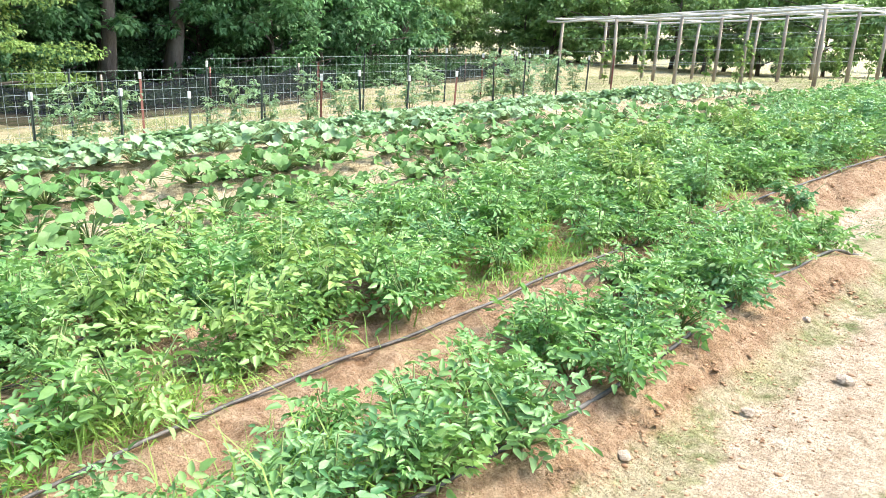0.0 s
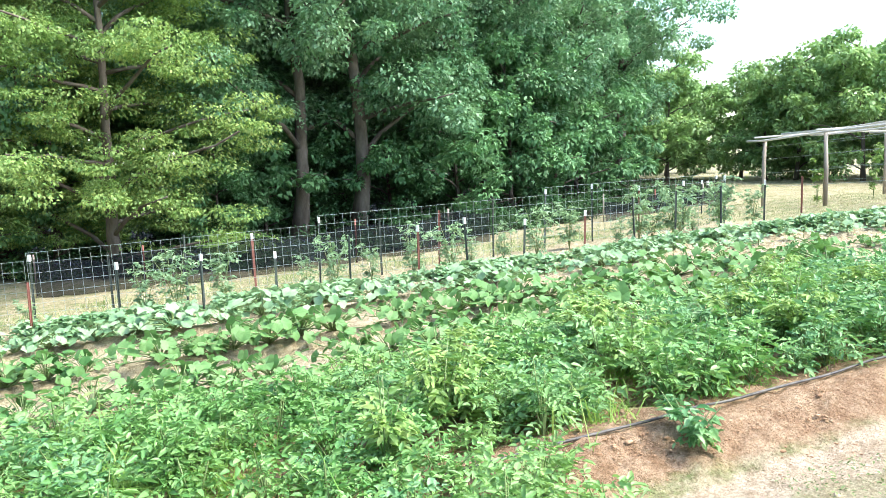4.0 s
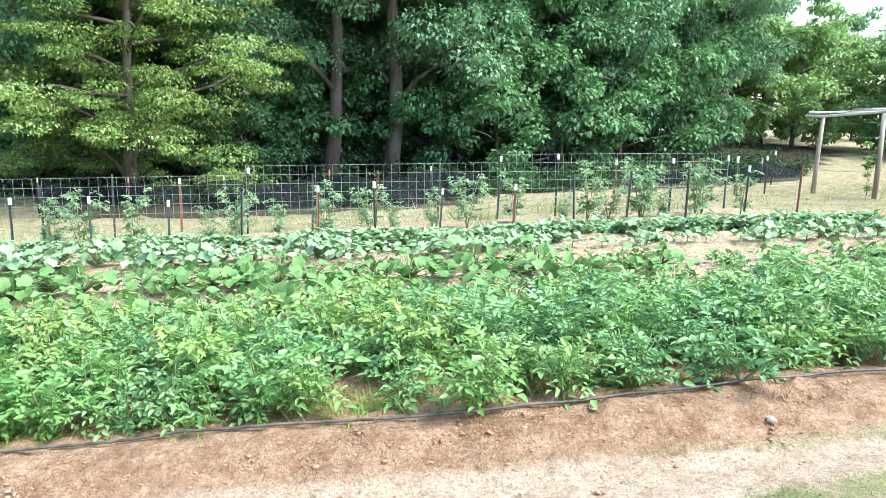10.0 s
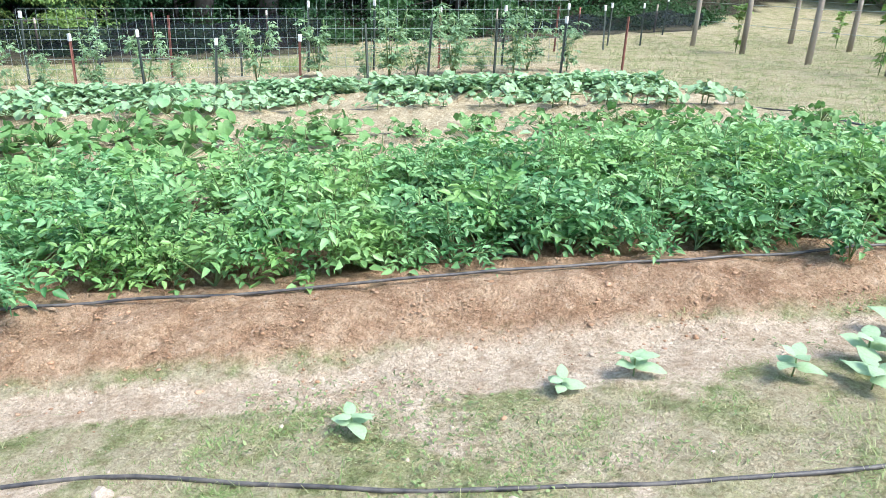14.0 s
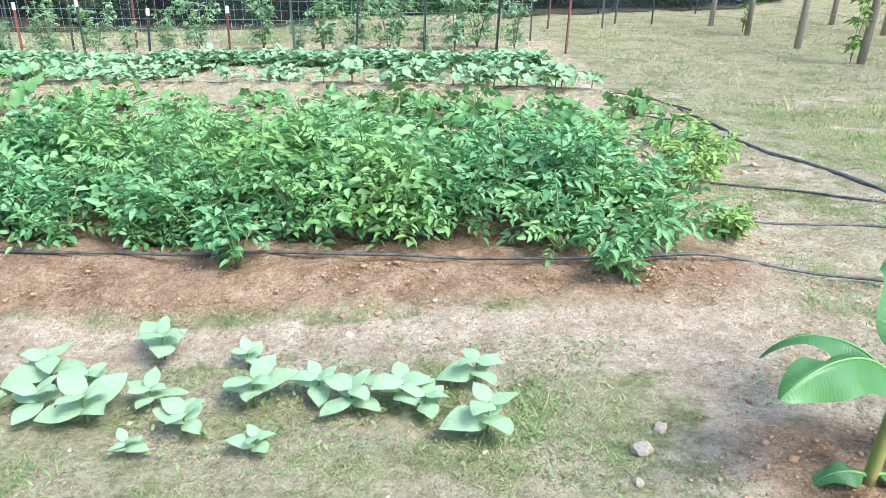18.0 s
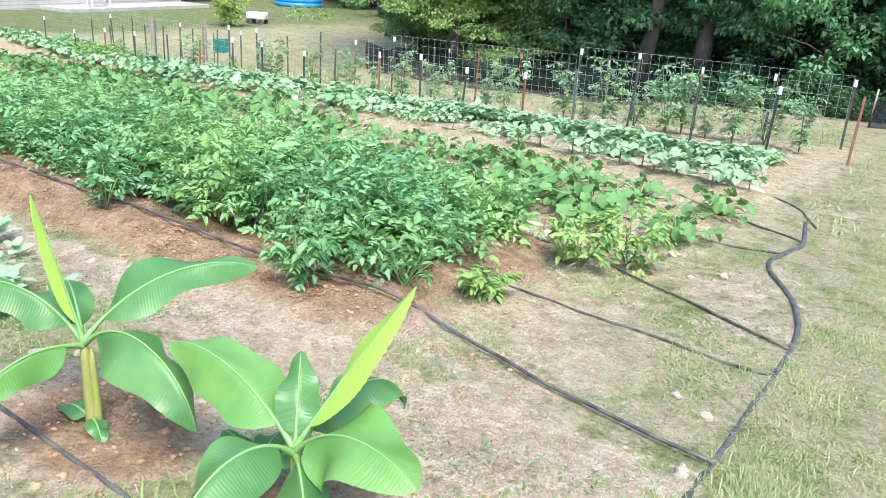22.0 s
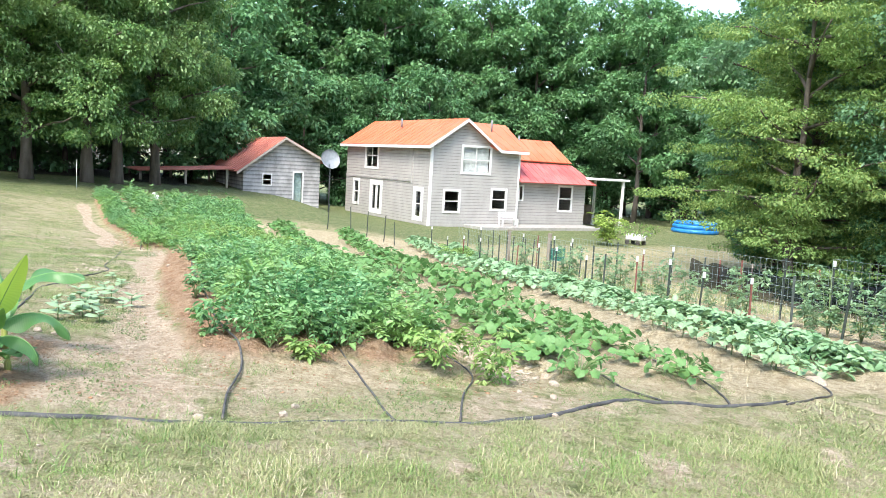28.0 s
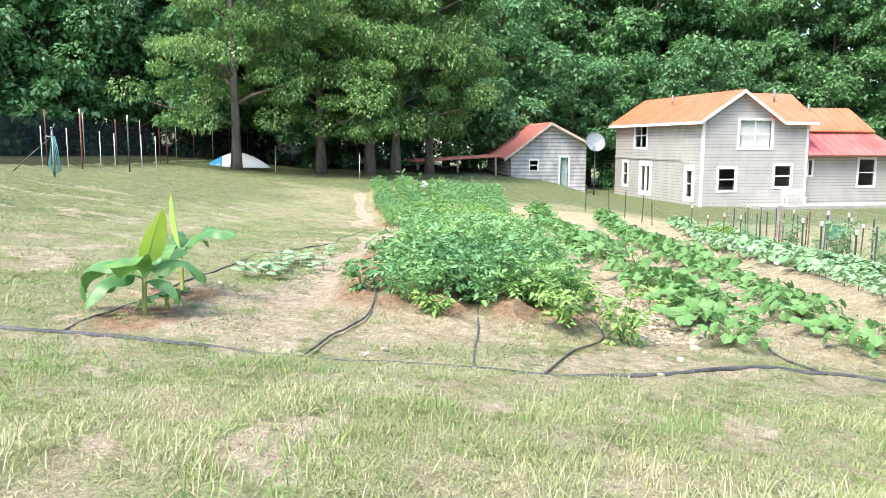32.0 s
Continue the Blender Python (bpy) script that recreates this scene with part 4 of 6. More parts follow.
# ---- plants of the big bed ----
def potato_plants(xs, ys, size, g, stems=7, per=5):
    """Potato haulms: leaning stems with feathered leaves, seven leaflets each."""
    n = len(xs)
    base = np.stack([xs, ys, ground_z(xs, ys)], 1)
    a = g.uniform(0, 2 * math.pi, (n, stems))
    lean = g.uniform(0.1, 0.85, (n, stems))
    ln_ = size[:, None] * g.uniform(0.6, 1.1, (n, stems))
    sd = np.stack([np.cos(a) * np.sin(lean), np.sin(a) * np.sin(lean), np.cos(lean)], -1)
    q = 0.3 + 0.72 * (np.arange(per) + g.uniform(0.1, 0.9, (n, stems, per))) / per
    P = base[:, None, None] + sd[:, :, None] * (q * ln_[..., None])[..., None]
    P[..., 2] -= q ** 2 * ln_[..., None] * np.sin(lean)[..., None] * 0.28
    P = P.reshape(-1, 3)
    az = (a[..., None] + np.arange(per) * 2.4 + g.normal(0, 0.5, q.shape)).ravel()
    el = (g.uniform(-0.15, 0.75, q.shape) + 0.35 * (q - 0.6)).ravel()
    R = np.stack([np.cos(az) * np.cos(el), np.sin(az) * np.cos(el), np.sin(el)], 1)
    S = np.stack([-np.sin(az), np.cos(az), 0 * az], 1)
    U = np.cross(R, S)
    roll = g.normal(0, 0.35, len(az))[:, None]
    S, U = S * np.cos(roll) + U * np.sin(roll), U * np.cos(roll) - S * np.sin(roll)
    reach = ((0.065 + 0.22 * size[:, None, None]) * g.uniform(0.6, 1.15, q.shape)).ravel()[:, None]
    low = np.repeat(base[:, 2], stems * per)
    Ps, Ds, Ns, Ls = [], [], [], []
    for at, side, big in ((1.0, 0, 0.42), (0.78, 1, 0.35), (0.78, -1, 0.35), (0.54, 1, 0.31), (0.54, -1, 0.31), (0.3, 1, 0.25), (0.3, -1, 0.25)):
        p = P + R * reach * at - np.array([0, 0, 0.3]) * reach * at ** 2
        p[:, 2] = np.maximum(p[:, 2], low + 0.02)
        Ps.append(p)
        Ds.append((R * (0.5 if side else 1.0) + S * side * 0.85 + g.normal(0, 0.16, P.shape)) - [0, 0, 0.12])
        Ns.append(U + g.normal(0, 0.35, P.shape))
        Ls.append(reach[:, 0] * big * g.uniform(0.8, 1.2, len(P)))
    L = np.concatenate(Ls)
    lv = leaf_arrays(np.concatenate(Ps), np.concatenate(Ds), np.concatenate(Ns), L, L * g.uniform(0.4, 0.58, L.shape), 0.18, 0.26)
    S_ = []
    for i in range(n):
        for k in range(stems):
            t = np.array([0, 0.5, 1.0])[:, None]
            pts = base[i] + sd[i, k] * ln_[i, k] * t
            pts[:, 2] -= (t[:, 0] ** 2 * ln_[i, k] * math.sin(lean[i, k]) * 0.28)
            S_.append(tube_arrays(pts, [0.007, 0.005, 0.003], 3, cap=False))
    return lv, merge(S_)


g1 = np.random.default_rng(21)
bx, by, bs = [], [], []
for r in range(6):
    for x in np.arange(BED_X0 + 0.2, BED_X1 - 0.1, 0.21):
        s, n = float(bed_south(x)), float(bed_north(x))
        y = s + 0.24 + (n - s - 0.34) * r / 5
        if g1.uniform() < (0.14 if r == 0 else 0.04) or (x < 6 and g1.uniform() < 0.08) or (r == 1 and x < 2.7 and g1.uniform() < 0.75):
            continue
        bx.append(x + g1.normal(0, 0.09))
        by.append(y + g1.normal(0, 0.1))
        bs.append(g1.uniform(0.28, 0.5) * float(lin(x, (-13, 1.5), (-5, 1.55), (-0.8, 1.3), (1.5, 0.85), (4, 0.8), (7, 0.85), (11, 1.0), (14, 1.1), (16.5, 1.1), (17, 0.85))))
for row_at, chance in ((0.12, 0.85), (0.38, 0.9), (0.66, 0.75), (0.9, 0.6)):
    for x in np.arange(BED_X0, OUT_X1 - 0.1, 0.19):
        if g1.uniform() < chance * (1 if row_at < 0.5 or x > 4.3 else 0.12):
            bx.append(x + g1.normal(0, 0.08))
            by.append(float(outer_y(x)) + row_at + g1.normal(0, 0.09))
            bs.append(g1.uniform(0.22, 0.36) * float(lin(x, (-13, 1.4), (-4, 1.1), (2, 0.85))))
bx, by, bs = np.array(bx), np.array(by), np.array(bs)
light = g1.uniform(size=len(bx)) < lin(bx, (-3, 0.2), (1, 0.7), (2.5, 0.85), (6, 0.7), (8, 0.45), (11, 0.18), (14, 0.08), (17, 0.08))
for pick, mat, label in ((~light, M_POTATO, "dense dark green potato plants filling the raised bed"), (light, M_POTATO_LIGHT, "younger yellow-green potato plants among the others in the bed")):
    lv, st = potato_plants(bx[pick], by[pick], bs[pick], g1, 8, 7)
    potato = thing("potato_plants", label, "potato plants", kind="stuff")
    part("leaves", fast_mesh("leaves", *lv), mat, potato)
    part("stems", quads_mesh("stems", *st), M_STEM, potato)


# ---- broad-leaved rows ----
def broad_leaf(r, depth=0.2, cup=0.2, seed=0, seg=22):
    """A five-lobed leaf, folded along its midrib, its edge wavy; the stalk end at (0, 0), the tip towards +x."""
    g = np.random.default_rng(seed)
    V = [(0.0, 0.0, 0.0)]
    for ring in (0.5, 1.0):
        for k in range(seg):
            a = 2 * math.pi * k / seg
            notch = min(1, abs(math.pi - abs(a - math.pi)) / 0.5)
            rr = r * ring * (1 + depth * ring * math.cos(5 * (a - math.pi))) * (0.35 + 0.65 * notch) * (1 + g.normal(0, 0.05))
            px, py = 0.4 * r * notch - rr * math.cos(a), rr * math.sin(a) * 1.05
            V.append((px, py, abs(py) * cup * 1.6 - 0.5 * (px / r) ** 2 * r * 0.3 - (py / r) ** 2 * r * 0.3 + g.normal(0, 0.045 * r) * ring))
    F = []
    for k in range(seg):
        j = (k + 1) % seg
        F.append((0, 1 + k, 1 + j, 1 + j))
        F.append((1 + k, 1 + seg + k, 1 + seg + j, 1 + j))
    return np.array(V), np.array(F)


def broad_plant(name, label, category, mat, leaves, r, height, spread, seed, m, group, low=0.25, tilt=(-25, 75), foot=0.0):
    """A plant of broad leaves, each on its stalk."""
    g = np.random.default_rng(seed)
    t = thing(name, label, category, m, group)
    if foot:
        part("main_stem", tube("main_stem", [(0, 0, -0.02), (0.006, 0.004, height * 0.5), (0, 0, height * 0.85)], [0.009, 0.008, 0.005], 5), M_STEM, t)
    base = [quads_mesh("leaf", *broad_leaf(r * q, 0.09, 0.28, seed + k)) for k, q in enumerate((0.7, 0.95, 1.15))]
    for k in range(leaves):
        a = k * 2.4 + g.uniform(-0.5, 0.5)
        d = spread * math.sqrt((k + 0.6) / leaves) * g.uniform(0.7, 1.15)
        h = height * g.uniform(low, 1.05) * (1 - 0.35 * d / spread)
        tip = np.array([math.cos(a) * d, math.sin(a) * d, h])
        part("stalk", tube("stalk", [(0, 0, foot * h), tip * [0.45, 0.45, 0.7 + 0.2 * foot], tip], [0.006, 0.005, 0.004], 4), M_STEM, t)
        part("leaf", base[int(g.integers(0, 3))], mat, t, m=Matrix.Translation(tip) @ pose(0, 0, 0, g.uniform(-28, 28), g.uniform(*tilt), math.degrees(a) + g.uniform(-35, 35)))
    return t


def on_row(k, x, off=0.0):
    y = float(row_y(k, x)) + off
    return x, y, gz(x, y)


def joined_plant(name, label, category, mat, leaves, r, height, spread, seed, m, group, low=0.25, tilt=(-25, 75), foot=0.0):
    """The same plant for the far part of a row, its leaves in one mesh."""
    g = np.random.default_rng(seed)
    t = thing(name, label, category, m, group)
    bits, stalks = [], []
    for k in range(leaves):
        a = k * 2.4 + g.uniform(-0.5, 0.5)
        d = spread * math.sqrt((k + 0.6) / leaves) * g.uniform(0.7, 1.15)
        h = height * g.uniform(low, 1.05) * (1 - 0.35 * d / spread)
        tip = np.array([math.cos(a) * d, math.sin(a) * d, h])
        V, F = broad_leaf(r * g.uniform(0.7, 1.15), 0.09, 0.28, seed + k, 14)
        R = np.array(pose(0, 0, 0, g.uniform(-28, 28), g.uniform(*tilt), math.degrees(a) + g.uniform(-35, 35)).to_3x3())
        bits.append((V @ R.T + tip, F))
        stalks.append(tube_arrays([(0, 0, foot * h), tip * [0.45, 0.45, 0.7 + 0.2 * foot], tip], [0.006, 0.005, 0.004], 3, cap=False))
    part("foliage", quads_mesh("foliage", *merge(bits)), mat, t)
    part("stalk", quads_mesh("stalk", *merge(stalks)), M_STEM, t)
    return t


SQUASH = ("squash_plant", "squash plant with broad lobed green leaves", "squash plant", M_SQUASH, 36, 0.053, 0.27, 0.37)
OKRA = ("okra_plant", "young upright plant with pale green leaves in a row", "vegetable plant", M_PALE, 20, 0.052, 0.31, 0.22)
NEAR_X = 4.0
squash = [broad_plant(*SQUASH, 30 + i, pose(*on_row(0, 16.6 - i * 0.55)), "squash plants in the rows") for i in range(3)]
okra = [broad_plant(*OKRA, 40 + i, pose(*on_row(2, 16.9 - i * 0.42)), "pale plants in the rows", 0.62, (-15, 50), 0.75) for i in range(3)]
far_squash = [joined_plant(*SQUASH, 34 + i, pose(*on_row(0, 3.9 - i * 0.5)), "squash plants in the rows") for i in range(3)]
far_okra = [joined_plant(*OKRA[:4], 34, 0.062, 0.33, 0.36, 44 + i, pose(*on_row(2, 3.9 - i * 0.38)), "pale plants in the rows", 0.4, (-5, 50)) for i in range(3)]
vr = random.Random(9)
for k in (0, 1):
    for i, x in enumerate(np.arange(17.4, -9.5, -0.36)):
        if vr.random() < (0.2 if x > 9 else 0.1) or (k == 0 and 2.6 < x < 4.0):
            continue
        s = vr.uniform(0.65, 1.1) * (1.3 if x < 11 else 1.0)
        copy_thing((squash if x > NEAR_X else far_squash)[i % 3], Matrix.Translation(on_row(k, float(x), vr.uniform(-0.08, 0.08))) @ pose(0, 0, 0, 0, 0, vr.uniform(0, 360)) @ Matrix.Diagonal((s, s, s, 1)))
for i, x in enumerate(np.arange(17.3, -9.5, -0.38)):
    if 3.0 < x < 4.0 or vr.random() < 0.12:
        continue
    s = vr.uniform(0.7, 1.2) * float(lin(x, (4, 1.15), (11, 0.95)))
    x = x + vr.uniform(-0.12, 0.12)
    copy_thing((okra if x > 11 else far_okra)[i % 3], Matrix.Translation(on_row(2, float(x), vr.uniform(-0.06, 0.06))) @ pose(0, 0, 0, 0, 0, vr.uniform(0, 360)) @ Matrix.Diagonal((s, s, s, 1)))
# low vines of the fourth row
g2 = np.random.default_rng(33)
n = 34000
x = g2.uniform(-8.5, 17.0, n)
off = g2.normal(0, 0.34, n)
last = (g2.uniform(size=n) < 0.4) & (x > 5.5)
y = np.where(last, 9.25 + 0.16 * (17 - x), row_y(3, x)) + off
keep = fnoise(x, y, 1.5, 6) + 0.5 * fnoise(x, y, 4.1, 1) > -0.25
x, y, off = x[keep], y[keep], off[keep]
n = len(x)
P = np.stack([x, y, ground_z(x, y) + g2.uniform(0.05, 0.22, n) * (1.1 - np.abs(off))], 1)
D = unit(n, g2) * [1, 1, 0.3]
L = g2.uniform(0.07, 0.14, n)
vines = part("sweet_potato_vines", fast_mesh("sweet_potato_vines", *leaf_arrays(P, D, unit(n, g2) * 0.4 + [0, 0, 1], L, L * 0.8, 0.15, 0.2)), M_PALE)
tagged(vines, "low pale-green vines sprawling along a garden row", "vines", kind="stuff")


# ---- fence posts, wire panels, tomatoes ----
def post_mesh(h):
    """A steel T-post: flange and web."""
    bm = bmesh.new()
    box(bm, -0.02, -0.004, 0, 0.02, 0.004, h)
    box(bm, -0.004, 0.004, 0, 0.004, 0.03, h)
    return mesh_of("post_shaft", bm)


POST_ME = {h: post_mesh(h) for h in (0.85, 1.0, 1.15, 1.3)}
TIP_ME = mesh_of("post_tip", slab(-0.023, -0.008, 0, 0.023, 0.033, 0.11))
POST_MATS = {}


def stake(x, y, h, red, tip, lean=0.0):
    t = thing("garden_stake", ("rust-red" if red else "dark green") + " steel garden post" + (" with white painted tip" if tip else " driven into the soil"), "garden post", pose(x, y, gz(x, y) - 0.04, lean, lean * 0.6, x * 57), "posts of the garden fence")
    key = (h, red)
    if key not in POST_MATS:
        me = POST_ME[h].copy()
        me.materials.append(M_RED_POST if red else M_GREEN_POST)
        POST_MATS[key] = me
    part("shaft", POST_MATS[key], None, t)
    if tip:
        part("tip", TIP_ME, M_WHITE_TIP, t, "white painted tip", m=pose(0, 0, h - 0.1))
    return t


def fence_y(x):
    return 12.55 + 0.06 * (17 - x)


pr = random.Random(12)
# the stakes in front of the wire, then those that carry it
for i, x in enumerate((17.66, 16.55, 15.4, 14.3, 13.3, 12.2, 10.85, 9.75, 8.75, 7.5, 6.3, 5.1, 3.9, 2.7, 1.2, -0.4, -2.0, -3.8, -5.5)):
    stake(x, 10.75 + 0.06 * (17.5 - x) + pr.uniform(-0.12, 0.12), pr.choice((0.85, 1.0, 1.0)), i in (0, 5, 8, 13, 16), i != 0 and pr.random() < 0.6, pr.uniform(-3, 3))
for i, x in enumerate(np.arange(17.3, -5.0, -1.22)):
    stake(float(x), fence_y(x) + 0.06, pr.choice((1.15, 1.3)), i in (2, 6, 9, 14), pr.random() < 0.7, pr.uniform(-2, 2))
for x, y in ((17.95, 14.9), (19.1, 14.86), (19.53, 15.6), (20.32, 15.5), (21.87, 17.45)):
    stake(x, y, 1.0, x < 19, x > 19, pr.uniform(-3, 3))


V_ROD = fast_mesh("upright_rod", *tube_arrays([(0, 0, 0), (0, 0, 1.2)], 0.0027, 4, cap=False))
H_ROD = fast_mesh("level_rod", *tube_arrays([(0, 0.006, 0), (4.86, 0.006, 0)], 0.0027, 4, cap=False))
for me in (V_ROD, H_ROD):
    me.materials.append(M_WIRE)
for i in range(5):
    x0, x1 = 17.35 - i * 4.9, 17.35 - (i + 1) * 4.9
    p0, p1 = Vector((x1, fence_y(x1), gz(x1, fence_y(x1)) + 0.1)), Vector((x0, fence_y(x0), gz(x0, fence_y(x0)) + 0.1))
    d2 = (p1 - p0).normalized()
    m = Matrix.Translation(p0) @ Matrix(((d2.x, -d2.y, 0, 0), (d2.y, d2.x, 0, 0), (d2.z, 0, 1, 0), (0, 0, 0, 1)))
    fp = thing("wire_panel", "galvanised welded wire garden panel fixed to posts", "wire fence", m, "wire panels of the fence")
    for k in range(31):
        part("upright_rod", V_ROD, None, fp, m=Matrix.Translation((4.86 * k / 30, 0, 0)))
    for k in range(8):
        part("level_rod", H_ROD, None, fp, m=Matrix.Translation((0, 0, 1.2 * k / 7)))


def leafy_bush(name, label, category, mat, h, r, n, leaf, seed, m, group="", narrow=0.5):
    """Several stems from one foot, each with leaves gathered in loose sprays along it."""
    g = np.random.default_rng(seed)
    t = thing(name, label, category, m, group)
    Ps, Ds = [], []
    stems_ = 5 if n < 1000 else 8
    for k in range(stems_):
        a = k * 6.28 / stems_ + g.uniform(-0.5, 0.5)
        q = g.uniform(0.35, 1.0) * r
        line = np.array([(0, 0, 0), (math.cos(a) * q * 0.45, math.sin(a) * q * 0.45, h * 0.5), (math.cos(a) * q, math.sin(a) * q, h * g.uniform(0.7, 1.05))])
        part("stem", tube("stem", line, [r * 0.018 + 0.002, r * 0.012 + 0.002, 0.002], 4), M_STEM, t)
        sprays = max(4, n // stems_ // 12)
        for _ in range(sprays):
            u = g.uniform(0.15, 1.02)
            p = np.array([np.interp(u, (0, 0.5, 1), line[:, i]) for i in range(3)])
            b_ = a + g.normal(0, 1.3)
            d = np.array([math.cos(b_), math.sin(b_), g.uniform(-0.25, 0.7)])
            reach = r * g.uniform(0.25, 0.6)
            v = np.linspace(0.2, 1, 12)[:, None]
            Ps.append(p + d * reach * v + np.array([0, 0, -0.35]) * reach * v ** 2 + g.normal(0, 0.018, (12, 3)))
            sd = np.array([-d[1], d[0], 0.0]) * np.where(np.arange(12) % 2, 1, -1)[:, None]
            Ds.append(sd + d * 0.7 + g.normal(0, 0.25, (12, 3)) + [0, 0, -0.2])
    P, D = np.concatenate(Ps), np.concatenate(Ds)
    P[:, 2] = np.maximum(P[:, 2], 0.02)
    L = leaf * g.uniform(0.6, 1.3, len(P))
    part("foliage", fast_mesh("foliage", *leaf_arrays(P, D, unit(len(P), g) * 0.5 + [0, 0, 1], L, L * narrow, 0.15, 0.3)), mat, t)
    return t


toms = [leafy_bush("tomato_plant", "straggling tomato plant tied up beside a stake", "tomato plant", M_TOMATO, 1.2, 0.36, 700, 0.075, 60 + i, pose(15.9 - i * 1.1, 11.35, gz(15.9 - i * 1.1, 11.35)), "tomato plants by the fence") for i in range(3)]
for i, x in enumerate((16.9, 16.3, 15.4, 14.95, 14.2, 13.3, 12.55, 11.5, 10.9, 10.2, 9.7, 8.9, 8.1, 7.4, 6.9, 5.6, 4.8, 4.3, 2.6, 1.0, -0.8, -2.8)):
    y = 11.4 + 0.06 * (17.5 - x) + pr.uniform(-0.2, 0.5)
    s = pr.uniform(0.5, 1.05)
    copy_thing(toms[i % 3], pose(x, y, gz(x, y), 0, 0, pr.uniform(0, 360)) @ Matrix.Diagonal((s, s, s * pr.uniform(0.85, 1.15), 1)))

# ---- vine arbour ----
arbour = thing("vine_arbour", "long arbour of weathered poles with pale top rails", "arbour", None)
AY = (15.2, 13.15, 11.0, 9.0, 7.05)
AX = (21.5, 24.1, 26.9)
for ax_ in AX:
    for ay in AY:
        z0 = gz(ax_, ay)
        lean = pr.uniform(-0.05, 0.05)
        part("post", tube("post", [(ax_, ay, z0 - 0.1), (ax_ + lean, ay + lean, z0 + 1.0), (ax_ + lean * 1.5, ay, z0 + 1.95)], [0.06, 0.055, 0.05], 8), M_POLE, arbour)
for ax_ in AX:
    pts = [(ax_ + pr.uniform(-0.05, 0.05), y_, gz(ax_, y_) + 1.97 + pr.uniform(-0.03, 0.03)) for y_ in AY]
    part("top_rail", tube("top_rail", [(pts[0][0], 15.8, pts[0][2])] + pts + [(pts[-1][0], 6.7, pts[-1][2])], 0.035, 6), M_PVC, arbour)
for ay in AY:
    part("cross_rail", tube("cross_rail", [(21.1, ay, gz(21.5, ay) + 2.03), (24.1, ay, gz(24.1, ay) + 2.05), (27.3, ay, gz(26.8, ay) + 2.03)], 0.03, 6), M_PVC, arbour)
for q in (0.12, 0.26, 0.38, 0.6, 0.74, 0.87):
    rx_ = 21.5 + 5.4 * q
    part("roof_pole", tube("roof_pole", [(rx_ + pr.uniform(-0.15, 0.15), y_, gz(rx_, y_) + 2.07 + pr.uniform(-0.03, 0.03)) for y_ in (15.7, 13.15, 11.0, 9.0, 6.8)], 0.02, 6), M_PVC, arbour)
for ax_ in AX:
    for h_ in (0.6, 1.0, 1.4, 1.75):
        part("trellis_wire", tube("trellis_wire", [(ax_, y_, gz(ax_, y_) + h_) for y_ in AY], 0.004, 4), M_WIRE, arbour)
for i, (ax_, ay) in enumerate(((21.4, 13.3), (24.0, 11.2), (24.0, 13.5), (26.8, 9.2), (21.3, 9.0), (24.1, 9.0), (26.7, 11.1), (24.0, 7.3), (26.8, 7.2))):
    leafy_bush("grape_vine", "young vine climbing an arbour post", "vine", M_WEED, 1.5, 0.17, 140, 0.1, 80 + i, pose(ax_ + 0.1, ay + 0.1, gz(ax_, ay)), "vines of the arbour")


# ---- hoses ----
def hose_line(name, label, pts, r, mat, lift=0.0):
    """A hose that follows the ground through the given places."""
    P = np.array(pts, float)
    d = np.concatenate([[0], np.cumsum(np.hypot(*np.diff(P, axis=0).T))])
    t = np.linspace(0, d[-1], max(8, int(d[-1] / 0.12)))
    x_, y_ = np.interp(t, d, P[:, 0]), np.interp(t, d, P[:, 1])
    for _ in range(6):
        x_[1:-1] = (x_[:-2] + 2 * x_[1:-1] + x_[2:]) / 4
        y_[1:-1] = (y_[:-2] + 2 * y_[1:-1] + y_[2:]) / 4
    z_ = ground_z(x_, y_) + r * 0.8 + (lift(y_) if callable(lift) else lift)
    ob = part(name, tube(name, np.stack([x_, y_, z_], 1), r, 8), mat)
    return tagged(ob, label, "hose")


hs = [(x, float(bed_south(x)) + 0.03 * math.sin(x * 1.9) - 0.04) for x in np.arange(16.4, BED_X0, -0.4)]
hose_line("drip_hose", "black drip hose along the edge of the raised bed", [(18.53, 1.17), (18.3, 1.21), (17.9, 1.27), (17.4, 1.45), (16.9, 1.5)] + hs, 0.008, M_HOSE, 0.018)
hose_line("drip_hose", "black drip hose through the middle of the bed", [(18.52, 2.15), (17.95, 2.2), (17.4, 2.28), (16.9, 2.3)] + [(x, float(bed_south(x)) + 0.85) for x in np.arange(16.3, -8, -0.6)], 0.008, M_HOSE, -0.003)
hose_line("drip_hose", "black drip hose at the back of the bed", [(18.5, 2.58), (17.83, 2.9), (17.2, 3.33)] + [(x, float(bed_south(x)) + 1.25) for x in np.arange(16.0, -8, -0.6)], 0.0075, M_HOSE, 0.006)
hose_line("drip_hose", "black drip hose along the short outer ridge", [(x, float(outer_y(x)) + 0.04 + 0.03 * math.sin(x * 2)) for x in np.arange(5.4, -9, -0.5)], 0.0095, M_HOSE)
hose_line("main_pipe", "thick dark irrigation pipe across the end of the beds", [(18.4, -3.4), (18.46, -1.0), (18.5, 0.2), (18.52, 1.0), (18.52, 1.7), (18.52, 2.3), (18.5, 2.9), (18.38, 3.4), (18.15, 3.8), (18.02, 4.1), (18.06, 4.4), (18.15, 4.9), (18.0, 5.8)], 0.017, M_PIPE, lambda v: -0.011 - 0.012 * step(v, 0.5, 0.9) * (1 - step(v, 2.7, 3.1)))
